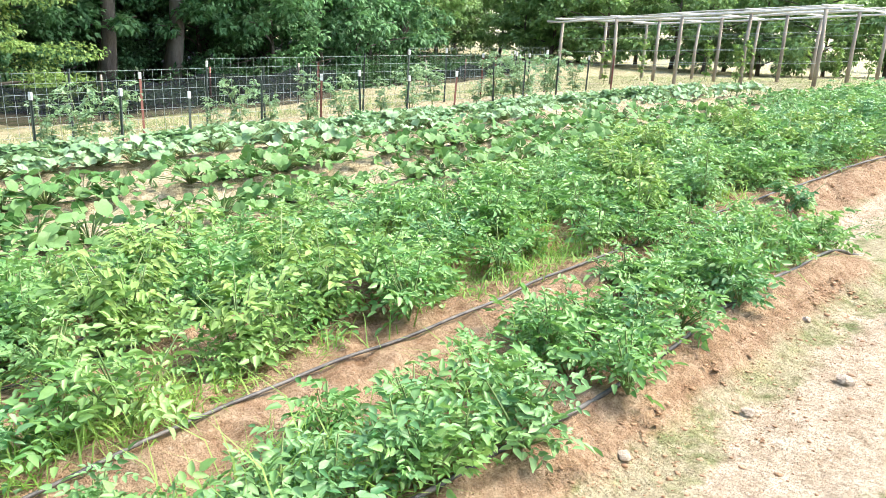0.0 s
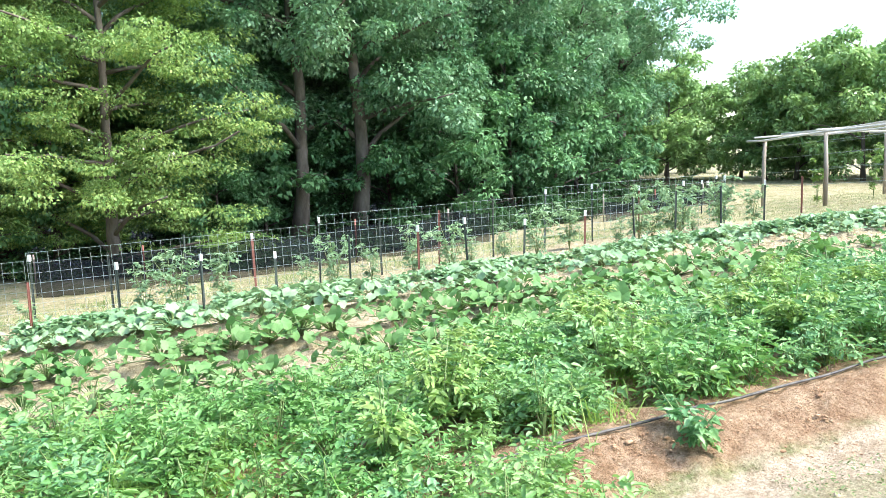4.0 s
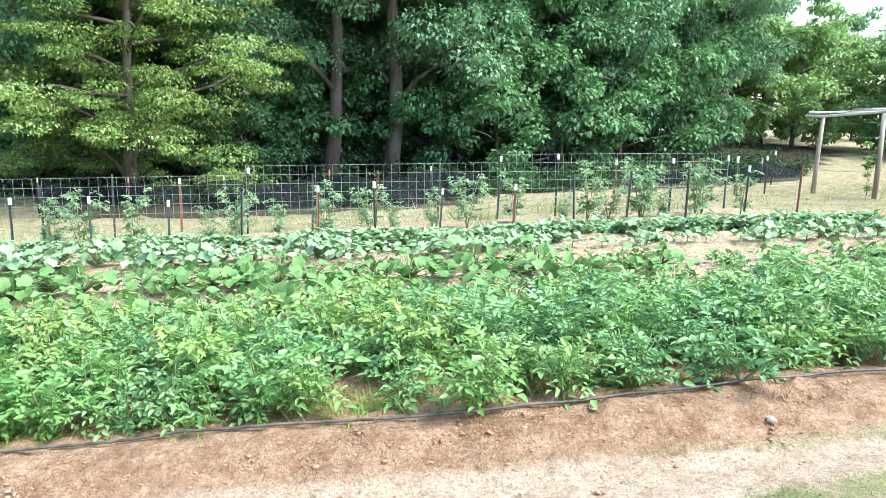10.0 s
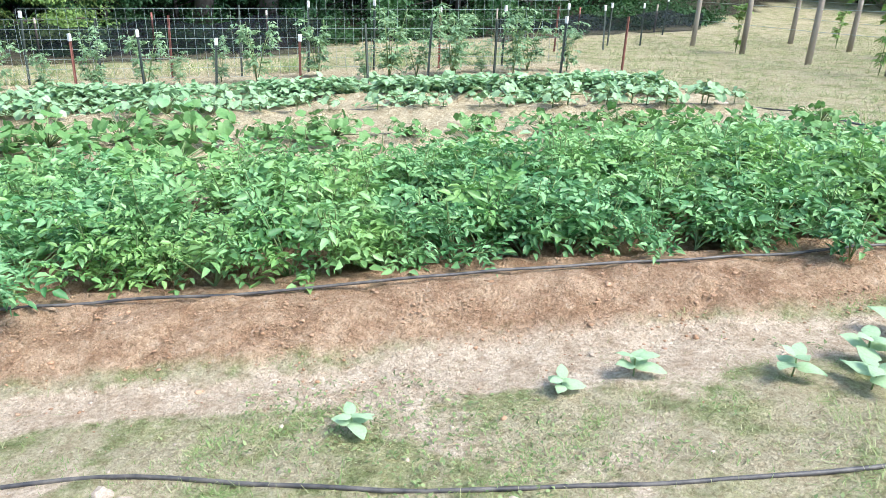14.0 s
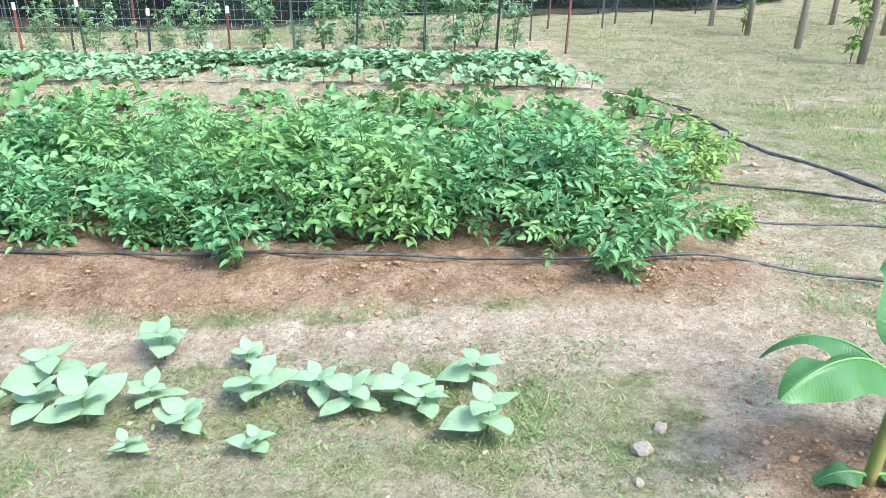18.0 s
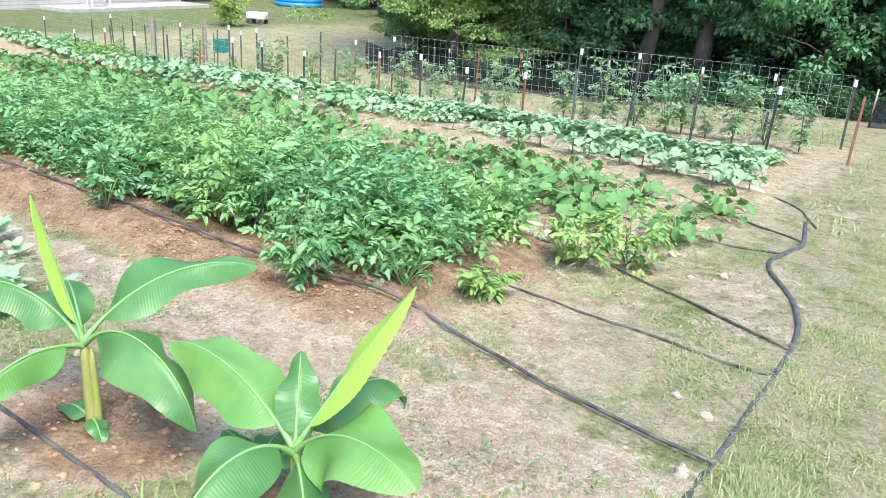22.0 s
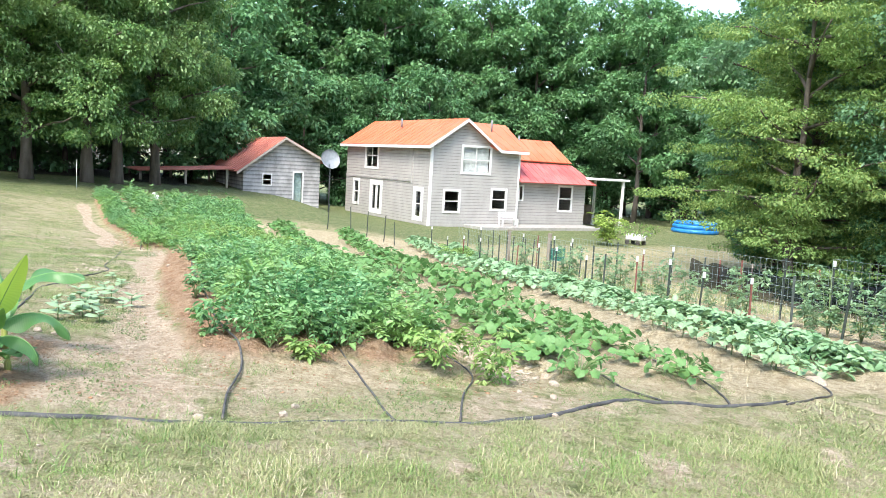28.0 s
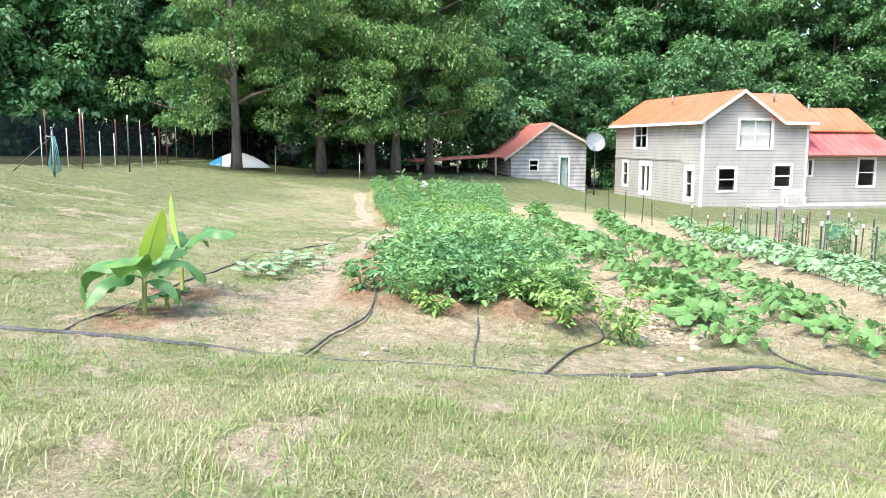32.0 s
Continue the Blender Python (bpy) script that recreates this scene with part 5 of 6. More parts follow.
hose_line("drip_hose", "thin black hose running past the banana plants", [(6.6, 0.72), (7.5, 0.66), (8.36, 0.62), (9.0, 0.57), (9.55, 0.54), (10.1, 0.45), (10.6, 0.55), (11.05, 0.55), (12.0, 0.22), (12.6, 0.1), (13.6, -0.1), (15.3, -0.16), (16.4, -0.2)], 0.0085, M_HOSE)
hose_line("drip_hose", "thin half-buried black hose beside the banana plants", [(16.4, -0.2), (17.25, -0.22), (18.0, -0.25), (18.45, -0.25)], 0.0085, M_HOSE, -0.005)
for k in range(3):
    hose_line("drip_hose", "brown-black drip hose along a vegetable row", [(18.1, 4.5 + k * 0.6), (17.7, float(row_y(k, 17.6)) + 0.2)] + [(x, float(row_y(k, x)) + 0.2) for x in np.arange(17.2, -8, -0.7)], 0.0095, M_HOSE)


# ---- banana plants ----
def arch_for(start, reach, drop):
    """Length and bend of a leaf that leaves at the start slope and ends at a given reach and drop."""
    t = (np.arange(60) + 0.5) / 60
    best = None
    for bend in np.linspace(-0.2, 3.2, 120):
        a_ = start - bend * t ** 1.3
        cx, cz = np.cos(a_).mean(), np.sin(a_).mean()
        miss = abs(math.atan2(cz, cx) - math.atan2(drop, reach))
        if best is None or miss < best[0]:
            best = (miss, bend, math.hypot(reach, drop) / math.hypot(cx, cz))
    return best[2], best[1]


def banana_leaf(length, width, start, arch, seed, fold=0.5, twist=0.0, stalk=0.14, young=False):
    """A long leaf that leaves the stem at the start angle and arches over; its halves hang from the midrib, pleated, the edge wavy. In the xz plane."""
    g = np.random.default_rng(seed)
    nseg, across = 64, 5
    t = np.linspace(0, 1, nseg + 1)
    ang = start - arch * t ** 1.3
    mx = np.concatenate([[0], np.cumsum(np.cos(ang[:-1]) * length / nseg)])
    mz = np.concatenate([[0], np.cumsum(np.sin(ang[:-1]) * length / nseg)])
    q_ = np.clip((t - stalk) / (1 - stalk), 0, 1)
    w = width * 0.5 * (1 - np.exp(-q_ * (5 if young else 14))) * np.clip(1 - q_ ** (2.0 if young else 3.4), 0, 1) ** (0.85 if young else 0.66) + 0.003
    ph = g.uniform(0, 6.28, 6)
    V, F = [], []
    for i in range(nseg + 1):
        tw = twist * t[i]
        for k in range(-across, across + 1):
            q, sd = k / across, 1 if k > 0 else -1
            hang = fold + (0.1 if young else 0.3) * math.sin(t[i] * 5 + ph[2 if sd > 0 else 3]) + (0.05 if young else 0.16) * math.sin(t[i] * 13 + ph[4] + sd)
            pleat = 0.0009 * width / 0.17 * math.sin(t[i] * 150 + abs(q) * 5) * min(1, q_[i] * 6) * abs(q)
            lip = (0.15 if young else 0.5) * w[i] * abs(q) ** 3 * math.sin(t[i] * 9 + ph[5] + sd * 1.3) * 0.35
            out = w[i] * abs(q) * math.cos(hang) * sd
            up = -w[i] * abs(q) * math.sin(hang) + pleat + lip
            out, up = out * math.cos(tw) - up * math.sin(tw), out * math.sin(tw) + up * math.cos(tw)
            V.append((mx[i] - math.sin(ang[i]) * up, out, mz[i] + math.cos(ang[i]) * up))
    c = 2 * across + 1
    for i in range(nseg):
        for k in range(c - 1):
            F.append((i * c + k, (i + 1) * c + k, (i + 1) * c + k + 1, i * c + k + 1))
    rib = tube_arrays(np.stack([mx, 0 * mx, mz - 0.001], 1), np.interp(t, [0, 0.16, 0.3, 1], [0.012, 0.006, 0.004, 0.0007]), 6)
    return fast_mesh("leaf", V, F, True), quads_mesh("midrib", *rib)


def banana_material(name, c1, c2, c3):
    m, nt, ns, ln, b = nodes_of(name)
    c = ns.new("ShaderNodeTexCoord")
    wv = ns.new("ShaderNodeTexWave")
    wv.bands_direction = 'X'
    wv.inputs["Scale"].default_value, wv.inputs["Distortion"].default_value, wv.inputs["Detail"].default_value = 34, 3.0, 3
    ln.new(c.outputs["Object"], wv.inputs[0])
    col = mix_rgb(nt, c1, c2, span(nt, wv.outputs["Fac"], 0.1, 0.9, 0.3, 0.5))
    col = mix_rgb(nt, col, c3, span(nt, tex_noise(nt, 4, 4), 0.45, 0.75, 0, 0.6))
    ln.new(col, b.inputs["Base Color"])
    b.inputs["Roughness"].default_value = 0.4
    bump(nt, b, wv.outputs["Fac"], 0.001, 0.35)
    t = ns.new("ShaderNodeBsdfTranslucent")
    ln.new(mix_rgb(nt, col, (1.0, 1.0, 0.4), 0.5, 'MULTIPLY'), t.inputs[0])
    mx = ns.new("ShaderNodeMixShader")
    mx.inputs[0].default_value = 0.25
    ln.new(b.outputs[0], mx.inputs[1])
    ln.new(t.outputs[0], mx.inputs[2])
    ln.new(mx.outputs[0], ns["Material Output"].inputs[0])
    return m


M_BANANA = banana_material("banana_leaf", (0.055, 0.165, 0.05), (0.11, 0.27, 0.08), (0.18, 0.36, 0.11))
M_BANANA_MID = banana_material("half_grown_banana_leaf", (0.1, 0.26, 0.06), (0.17, 0.35, 0.085), (0.24, 0.42, 0.12))
M_BANANA_NEW = banana_material("young_banana_leaf", (0.34, 0.54, 0.08), (0.5, 0.68, 0.13), (0.4, 0.6, 0.14))
M_PSEUDO = surface("banana_stem", (0.26, 0.33, 0.08), (0.34, 0.27, 0.1), 0.5, 5, 40, stretch=(1, 1, 0.15))
M_RIB = surface("banana_midrib", (0.17, 0.35, 0.1), (0.24, 0.42, 0.14), 0.5)


def banana(x, y, height, leaves, seed, label, lean=0.0):
    t = thing("banana_plant", label, "banana plant", pose(x, y, gz(x, y) - 0.02), "banana plants")
    z = np.linspace(0, height, 7)
    part("pseudostem", tube("pseudostem", np.stack([lean * (z / height) ** 1.5, 0 * z, z], 1), np.interp(z / height, [0, 0.15, 0.85, 1], [0.024, 0.02, 0.016, 0.007]), 10), M_PSEUDO, t)
    part("pseudostem", tube("pseudostem", np.stack([0.018 + lean * (z / height) ** 1.5, 0.012 + 0 * z, z * 0.9], 1), np.interp(z / height, [0, 0.15, 0.85, 1], [0.017, 0.014, 0.011, 0.005]), 8), M_PSEUDO, t)
    for k, (turn, reach, drop, wd, start, z0, twist, fold, young) in enumerate(leaves):
        ln_, bend = arch_for(math.radians(start), reach, drop)
        lf, rib = banana_leaf(ln_, wd, math.radians(start), bend, seed + k, fold, math.radians(twist), young=young is True)
        o = part("leaf", lf, M_BANANA_NEW if young is True else M_BANANA_MID if young else M_BANANA, t, "young yellow-green leaf" if young is True else "bright green half-grown leaf" if young else "", m=pose(lean * z0 ** 1.5, 0, z0 * height, 0, 0, turn))
        part("midrib", rib, M_RIB, o)
    return t


# each leaf: heading, reach and rise of its tip, width, first slope, height on the stem, twist, hang of the halves, young
banana(16.8, -0.05, 0.35, ((230, 0.1, 0.5, 0.11, 80, 0.95, 30, 1.0, True), (62, 0.57, 0.18, 0.2, 50, 0.98, 35, 0.35, False), (204, 0.47, 0.1, 0.2, 55, 0.95, -20, 0.5, False), (158, 0.36, 0.02, 0.13, 60, 0.93, 15, 0.5, False), (0, 0.55, -0.1, 0.27, 42, 0.94, 20, 0.8, False), (-80, 0.46, -0.12, 0.17, 28, 0.92, -25, 0.85, "half"), (185, 0.17, -0.02, 0.08, 30, 0.12, 0, 0.3, False), (-20, 0.14, -0.02, 0.07, 30, 0.14, 10, 0.3, False)), 200,
       "young banana plant with yellow-green rolled leaf and arching leaves")
banana(17.74, -0.02, 0.29, ((45, 0.3, 0.46, 0.24, 60, 0.98, 0, 0.25, True), (178, 0.54, 0.12, 0.24, 42, 0.95, -25, 0.55, "half"), (-7, 0.44, 0.12, 0.25, 50, 0.95, 25, 0.5, "half"), (-40, 0.42, -0.16, 0.2, 26, 0.9, 25, 0.7, False), (-86, 0.38, -0.18, 0.2, 50, 0.9, -10, 0.6, False), (84, 0.42, -0.04, 0.2, 52, 0.9, 15, 0.6, False), (66, 0.28, -0.12, 0.14, 35, 0.75, 10, 0.4, False), (130, 0.18, 0.2, 0.12, 65, 0.95, 0, 0.3, False)), 240,
       "young banana plant with broad yellow-green upright leaf", -0.02)
banana(17.49, 0.05, 0.09, ((172, 0.18, 0.04, 0.09, 48, 0.95, -10, 0.4, False), (20, 0.22, 0.09, 0.12, 50, 0.98, 20, 0.3, False), (-58, 0.2, -0.06, 0.11, 42, 0.95, 10, 0.4, False), (100, 0.16, 0.05, 0.09, 55, 0.95, 0, 0.4, False)), 280,
       "small banana sucker with short broad leaves in red clay", 0.0)


# ---- seedlings beside the track ----
def seedling_leaf(l, w, seed):
    """A broad pointed leaf along +x, creased and drooping."""
    g = np.random.default_rng(seed)
    V, F = [], []
    ts = np.linspace(0, 1, 7)
    for t in ts:
        hw = w * 0.5 * math.sin(math.pi * min(1, t * 0.94 + 0.06)) ** 0.75 * (1.25 - 0.5 * t)
        z = 0.1 * l * math.sin(t * 2.2) - 0.14 * l * t * t
        for q in (-1, -0.5, 0, 0.5, 1):
            V.append((t * l, q * hw, z + abs(q) * hw * 0.2 - abs(q) ** 2 * hw * 0.25 + 0.03 * l * math.sin(t * 7 + seed + q * 2) + g.normal(0, 0.004 * l)))
    for i in range(6):
        for k in range(4):
            F.append((i * 5 + k, (i + 1) * 5 + k, (i + 1) * 5 + k + 1, i * 5 + k + 1))
    return fast_mesh("leaf", V, F, True)


M_SEEDLING = leaf_material("seedling_leaf", (0.27, 0.42, 0.23), (0.4, 0.54, 0.35), (0.32, 0.47, 0.27), 0.75, 0.3, 0.25, 6.0)
seed_leaves = [seedling_leaf(l, w, 300 + i) for i, (l, w) in enumerate(((0.16, 0.1), (0.13, 0.085), (0.18, 0.11)))]
sr = random.Random(31)


def seedling(x, y, s):
    t = thing("sunflower_seedling", "pale green seedling with broad pointed leaves in bare soil", "seedling", pose(x, y, gz(x, y), 0, 0, sr.uniform(0, 360)) @ Matrix.Diagonal((s, s, s, 1)), "seedlings beside the track")
    part("stem", tube("stem", [(0, 0, 0), (0.005, 0, 0.07), (0, 0.004, 0.13)], [0.005, 0.005, 0.004], 5), M_STEM, t)
    for k in range(6):
        up = k // 3
        part("leaf", seed_leaves[k % 3], M_SEEDLING, t, m=pose(0, 0, 0.075 + 0.05 * up, sr.uniform(-14, 14), sr.uniform(-20, 6) - 8 * up, k * 120 + up * 60 + sr.uniform(-25, 25)) @ Matrix.Diagonal((1 - 0.25 * up,) * 3 + (1,)))
    return t


for x, y, big in ((12.05, 0.52, 0.9), (12.9, 0.6, 0.8), (13.22, 0.62, 0.9), (13.83, 0.45, 1.1), (14.08, 0.3, 1.1), (14.23, 0.52, 1.3), (14.3, 0.3, 1.1), (14.48, 0.24, 1.25), (14.58, 0.71, 1.25), (14.66, 0.34, 0.9), (14.68, 0.05, 0.6), (14.83, 0.17, 1.0), (15.02, 0.32, 1.25), (15.08, 0.05, 0.7), (15.23, 0.37, 1.1), (15.36, 0.27, 1.1), (15.52, 0.3, 1.2), (15.6, 0.24, 0.9), (15.78, 0.44, 1.15), (15.8, 0.13, 1.2), (14.4, 0.46, 0.9), (14.93, 0.62, 0.7)):
    seedling(x - 0.09, y + 0.08, 0.8 * big * sr.uniform(0.85, 1.05))


# ---- stones and clods ----
def lump_arrays(r, g, squash=0.7):
    """A rounded, uneven lump."""
    bm = bmesh.new()
    bmesh.ops.create_icosphere(bm, subdivisions=2, radius=1)
    off = g.uniform(0, 50, 3)
    for v in bm.verts:
        n_ = noise.noise(v.co * 1.3 + Vector(off))
        v.co *= (1 + 0.45 * n_)
        v.co = Vector((v.co.x * r, v.co.y * r * 0.8, v.co.z * r * squash))
    return bm


g4 = np.random.default_rng(41)
stone_meshes = [mesh_of("stone", lump_arrays(1.0, g4, 0.65)) for _ in range(5)]
for me in stone_meshes:
    me.materials.append(M_STONE)
STONES = ((11.12, 0.4, 0.055), (11.2, 0.33, 0.06), (10.88, 0.26, 0.045), (11.27, 0.16, 0.05), (10.38, 0.2, 0.045), (12.42, 0.06, 0.04), (10.44, 1.36, 0.045), (12.04, -0.1, 0.045), (16.18, 0.1, 0.055), (16.27, 0.22, 0.04),
          (16.13, -0.06, 0.03), (18.25, 1.62, 0.045), (18.4, 1.52, 0.05), (18.46, 1.05, 0.05), (18.42, 3.3, 0.04), (17.9, 3.6, 0.05), (17.5, 3.85, 0.07), (17.2, 3.95, 0.06), (17.75, 3.4, 0.04), (17.3, 6.95, 0.16), (16.6, 4.0, 0.06), (3.4, 0.55, 0.06), (2.9, 0.75, 0.05), (4.2, 0.6, 0.04), (2.2, 0.9, 0.045), (3.9, 0.9, 0.04))
for i, (x, y, r) in enumerate(STONES):
    r *= 0.65
    ob = part("stone", stone_meshes[i % 5], None, None, m=pose(x, y, gz(x, y) + r * 0.25, 0, 0, 47 * i) @ Matrix.Diagonal((r, r, r, 1)))
    tagged(ob, "pale rounded field stone half sunk in soil", "stone", "stones on the ground")


def scatter_lumps(name, label, mat, xs, ys, rs, g):
    base = []
    for _ in range(4):
        bm = bmesh.new()
        bmesh.ops.create_icosphere(bm, subdivisions=1, radius=1)
        base.append((np.array([v.co[:] for v in bm.verts]) * (1 + 0.35 * g.normal(size=(len(bm.verts), 1))), np.array([[v.index for v in f.verts] for f in bm.faces])))
        bm.free()
    zs = ground_z(xs, ys)
    Vs, Fs, n_ = [], [], 0
    for i in range(len(xs)):
        V, F = base[i % 4]
        a = g.uniform(0, 6.28)
        R = np.array([[math.cos(a), -math.sin(a), 0], [math.sin(a), math.cos(a), 0], [0, 0, 0.5]])
        Vs.append(V @ R.T * rs[i] + [xs[i], ys[i], zs[i] + rs[i] * 0.05])
        Fs.append(F + n_)
        n_ += len(V)
    ob = part(name, fast_mesh(name, np.concatenate(Vs), np.concatenate(Fs)), mat)
    return tagged(ob, label, name.replace("_", " "), kind="stuff")


n = 11000
x = g4.uniform(0.5, 17.9, n)
s_ = np.where(x < OUT_X1, 1.0, bed_south(x) - 0.1)
y = s_ - np.abs(g4.normal(0, 0.28, n))
scatter_lumps("clay_clods", "crumbled red clay clods along the bed's flank", M_CLOD, x, y, g4.gamma(1.0, 0.0026, n) + 0.0015, g4)
n = 500
x, y = g4.uniform(6, 19, n), g4.uniform(-1.2, 1.2, n)
scatter_lumps("gravel", "small pale pebbles scattered over the track", M_STONE, x, y, g4.gamma(1.3, 0.0035, n) + 0.0025, g4)
n = 1300
x = np.where(g4.uniform(size=n) < 0.5, 16.82, 17.9) + g4.normal(0, 0.28, n)
y = g4.normal(0, 0.22, n)
scatter_lumps("clay_lumps", "red clay lumps dug up round the banana plants", M_CLOD, x, y, g4.gamma(1.1, 0.0026, n) + 0.0015, g4)
n = 900
x, y = g4.uniform(16.9, 18.0, n), g4.uniform(1.3, 3.8, n)
scatter_lumps("bed_end_clods", "clay clods at the end of the bed", M_CLOD, x, y, g4.gamma(1.2, 0.0026, n) + 0.0018, g4)


n = 800
x = g4.uniform(13.5, 17.3, n)
y = 3.72 + 0.06 * (17.9 - x) + g4.normal(0, 0.17, n)
scatter_lumps("rubble", "pale crumbled rock heaped along the edge of the bed", surface("pale_clay_rubble", (0.42, 0.33, 0.23), (0.58, 0.49, 0.37), 0.95, 6, 50, relief=0.01), x, y, g4.gamma(1.3, 0.008, n) + 0.005, g4)

# ---- grass, weeds, straw ----
def blades(x, y, L, w, g, spread=1.5, curl=0.6, bent=True):
    """Grass blades: each a bent strip with a tip, or, where it stays small, one sliver."""
    n_ = len(x)
    base = np.stack([x, y, ground_z(x, y) - 0.004], 1)
    a = g.uniform(0, 2 * math.pi, n_)
    t = g.uniform(0.1, 1.0, n_) ** 0.8 * spread
    d = np.stack([np.cos(a) * np.sin(t), np.sin(a) * np.sin(t), np.cos(t)], 1)
    side = np.stack([-np.sin(a), np.cos(a), 0 * a], 1) * (w[:, None] if np.ndim(w) else w)
    mid = base + d * L[:, None] * 0.55
    tip = base + d * L[:, None] + np.stack([np.cos(a), np.sin(a), -0.6 + 0 * a], 1) * L[:, None] * curl * 0.5
    if not bent:
        V = np.stack([base - side, base + side, tip], 1).reshape(-1, 3)
        return V, np.arange(n_)[:, None] * 3 + [0, 1, 2]
    V = np.stack([base - side, base + side, mid + side * 0.7, mid - side * 0.7, tip], 1).reshape(-1, 3)
    b = np.arange(n_)[:, None] * 5
    F = np.concatenate([b + [0, 1, 2], b + [0, 2, 3], b + [3, 2, 4]])
    return V, F


def grass_field(name, label, count, x0, x1, y0, y1, Lm, w, mat, keep, seed, bent=True):
    g = np.random.default_rng(seed)
    x, y = g.uniform(x0, x1, count), g.uniform(y0, y1, count)
    k = g.uniform(size=count) < keep(x, y)
    x, y = x[k], y[k]
    tuft = 0.55 + 0.9 * np.clip(fnoise(x, y, 2.2, 7) + 0.3, 0, 1.2)
    L = Lm * g.gamma(4, 0.25, len(x)) * tuft * lin(x, (18.4, 0.55 if bent else 1.0), (20.4, 1.0))
    ob = part(name, fast_mesh(name, *blades(x, y, L, w * g.uniform(0.6, 1.3, len(x)), g, bent=bent)), mat)
    return tagged(ob, label, "grass", kind="stuff")


def off_bare(x, y):
    c, st_, b, f, lw = cover(x, y)
    return np.clip(1 - 1.2 * c - st_ - 0.9 * b - f, 0, 1)


def patchy(x, y):
    return off_bare(x, y) * np.clip(0.42 + 1.6 * fnoise(x, y, 2.6, 12) + 0.9 * fnoise(x, y, 7.0, 2), 0.1, 1)


def rough_lawn(x, y):
    return off_bare(x, y) * np.clip(0.66 + 0.9 * fnoise(x, y, 1.7, 15) + 0.7 * fnoise(x, y, 5.0, 8), 0.1, 1) * (0.4 + 0.6 * step(x, 18.6, 20.4))


grass_field("lawn_grass", "short patchy dry-green grass beside the track", 190000, 7, 18.6, -1.6, 1.2, 0.028, 0.0024, M_TURF, patchy, 51, False)
grass_field("lawn_grass", "yellowish blades in the patchy grass beside the track", 190000, 7, 18.6, -1.6, 1.2, 0.026, 0.0022, M_GRASS, lambda x, y: np.clip(patchy(x, y) + 0.1 * off_bare(x, y), 0, 1), 65, False)
grass_field("lawn_grass", "dry yellow-green grass at the end of the beds", 330000, 18.6, 22.6, -2.4, 5.8, 0.052, 0.0022, M_LAWN, rough_lawn, 52)
grass_field("lawn_grass", "short green undergrowth in the dry grass", 380000, 18.6, 22.6, -2.4, 5.8, 0.034, 0.0016, M_TURF, rough_lawn, 68, False)
grass_field("lawn_grass", "short patchy grass between the bed ends and the pipe", 80000, 17.2, 19.9, -2.4, 5.6, 0.036, 0.003, M_TURF, lambda x, y: np.clip(1 - cover(x, y)[0] * 1.3, 0, 1) * np.clip(0.35 + 1.4 * fnoise(x, y, 2.1, 17) + 0.7 * fnoise(x, y, 6.0, 3), 0.06, 1.0), 66, False)
grass_field("lawn_grass", "green blades in the dry grass at the end of the beds", 150000, 18.7, 22.6, -2.4, 5.4, 0.055, 0.0015, M_GREEN_TURF, lambda x, y: rough_lawn(x, y) * np.clip(0.2 + 2.2 * fnoise(x, y, 1.6, 40), 0.03, 1), 62)
grass_field("dry_grass", "straw-yellow dead grass at the end of the beds", 90000, 18.7, 22.6, -2.4, 5.4, 0.055, 0.002, M_STRAW, lambda x, y: rough_lawn(x, y) * (fnoise(x, y, 1.5, 44) > -0.2), 63)
grass_field("pipe_grass", "grass grown over the irrigation pipe", 16000, 18.5, 18.85, 0.75, 3.1, 0.06, 0.002, M_GRASS, lambda x, y: 0.9 * (fnoise(x, y, 1.4, 50) > -0.3), 64)
grass_field("lawn_grass", "fine turf on the slope above the track", 170000, 5, 18.4, -6.5, -0.4, 0.036, 0.0028, M_TURF, lambda x, y: off_bare(x, y) * np.clip(0.5 + 0.9 * fnoise(x, y, 1.4, 27) + 0.5 * fnoise(x, y, 4.0, 9), 0.08, 1), 71, False)
grass_field("lawn_grass", "pale dry blades on the slope above the track", 120000, 5, 18.4, -6.5, -0.4, 0.034, 0.0026, M_GRASS, lambda x, y: off_bare(x, y) * np.clip(0.6 + 0.6 * fnoise(x, y, 1.9, 36), 0.1, 1), 72, False)
grass_field("lawn_grass", "sunlit grass up the slope", 90000, -14, 18.0, -9.0, -0.2, 0.05, 0.005, M_GRASS, off_bare, 53, False)
grass_field("lawn_grass", "green blades in the grass up the slope", 120000, -14, 18.0, -9.0, -0.2, 0.05, 0.005, M_TURF, lambda x, y: off_bare(x, y) * np.clip(0.5 + fnoise(x, y, 0.8, 22), 0, 1), 69, False)
grass_field("lawn_grass", "pale grass below the arbour", 80000, 17.8, 30, 5.0, 17, 0.06, 0.006, M_GRASS, off_bare, 54, False)
grass_field("dry_grass", "long bleached stalks lying in the grass", 16000, 20.0, 22.6, -2.4, 5.4, 0.08, 0.0016, M_STRAW, rough_lawn, 73)
grass_field("tall_grass", "longer tufts of bright green grass", 15000, 18.9, 22.2, -2.5, 4.6, 0.11, 0.0022, M_GREEN_TURF, lambda x, y: (fnoise(x, y, 1.9, 31) > 0.32) * 0.8, 55)
def off_furrow(x, y):
    """Weeds keep out of the two bare furrows at the west end of the bed."""
    d = y - bed_south(x)
    return 1 - np.maximum((1 - step(np.abs(d + 0.2), 0.14, 0.3)) * (1 - step(x, 4.0, 4.6)), (1 - step(np.abs(d - 0.65), 0.1, 0.22)) * (1 - step(x, 1.9, 2.4)))


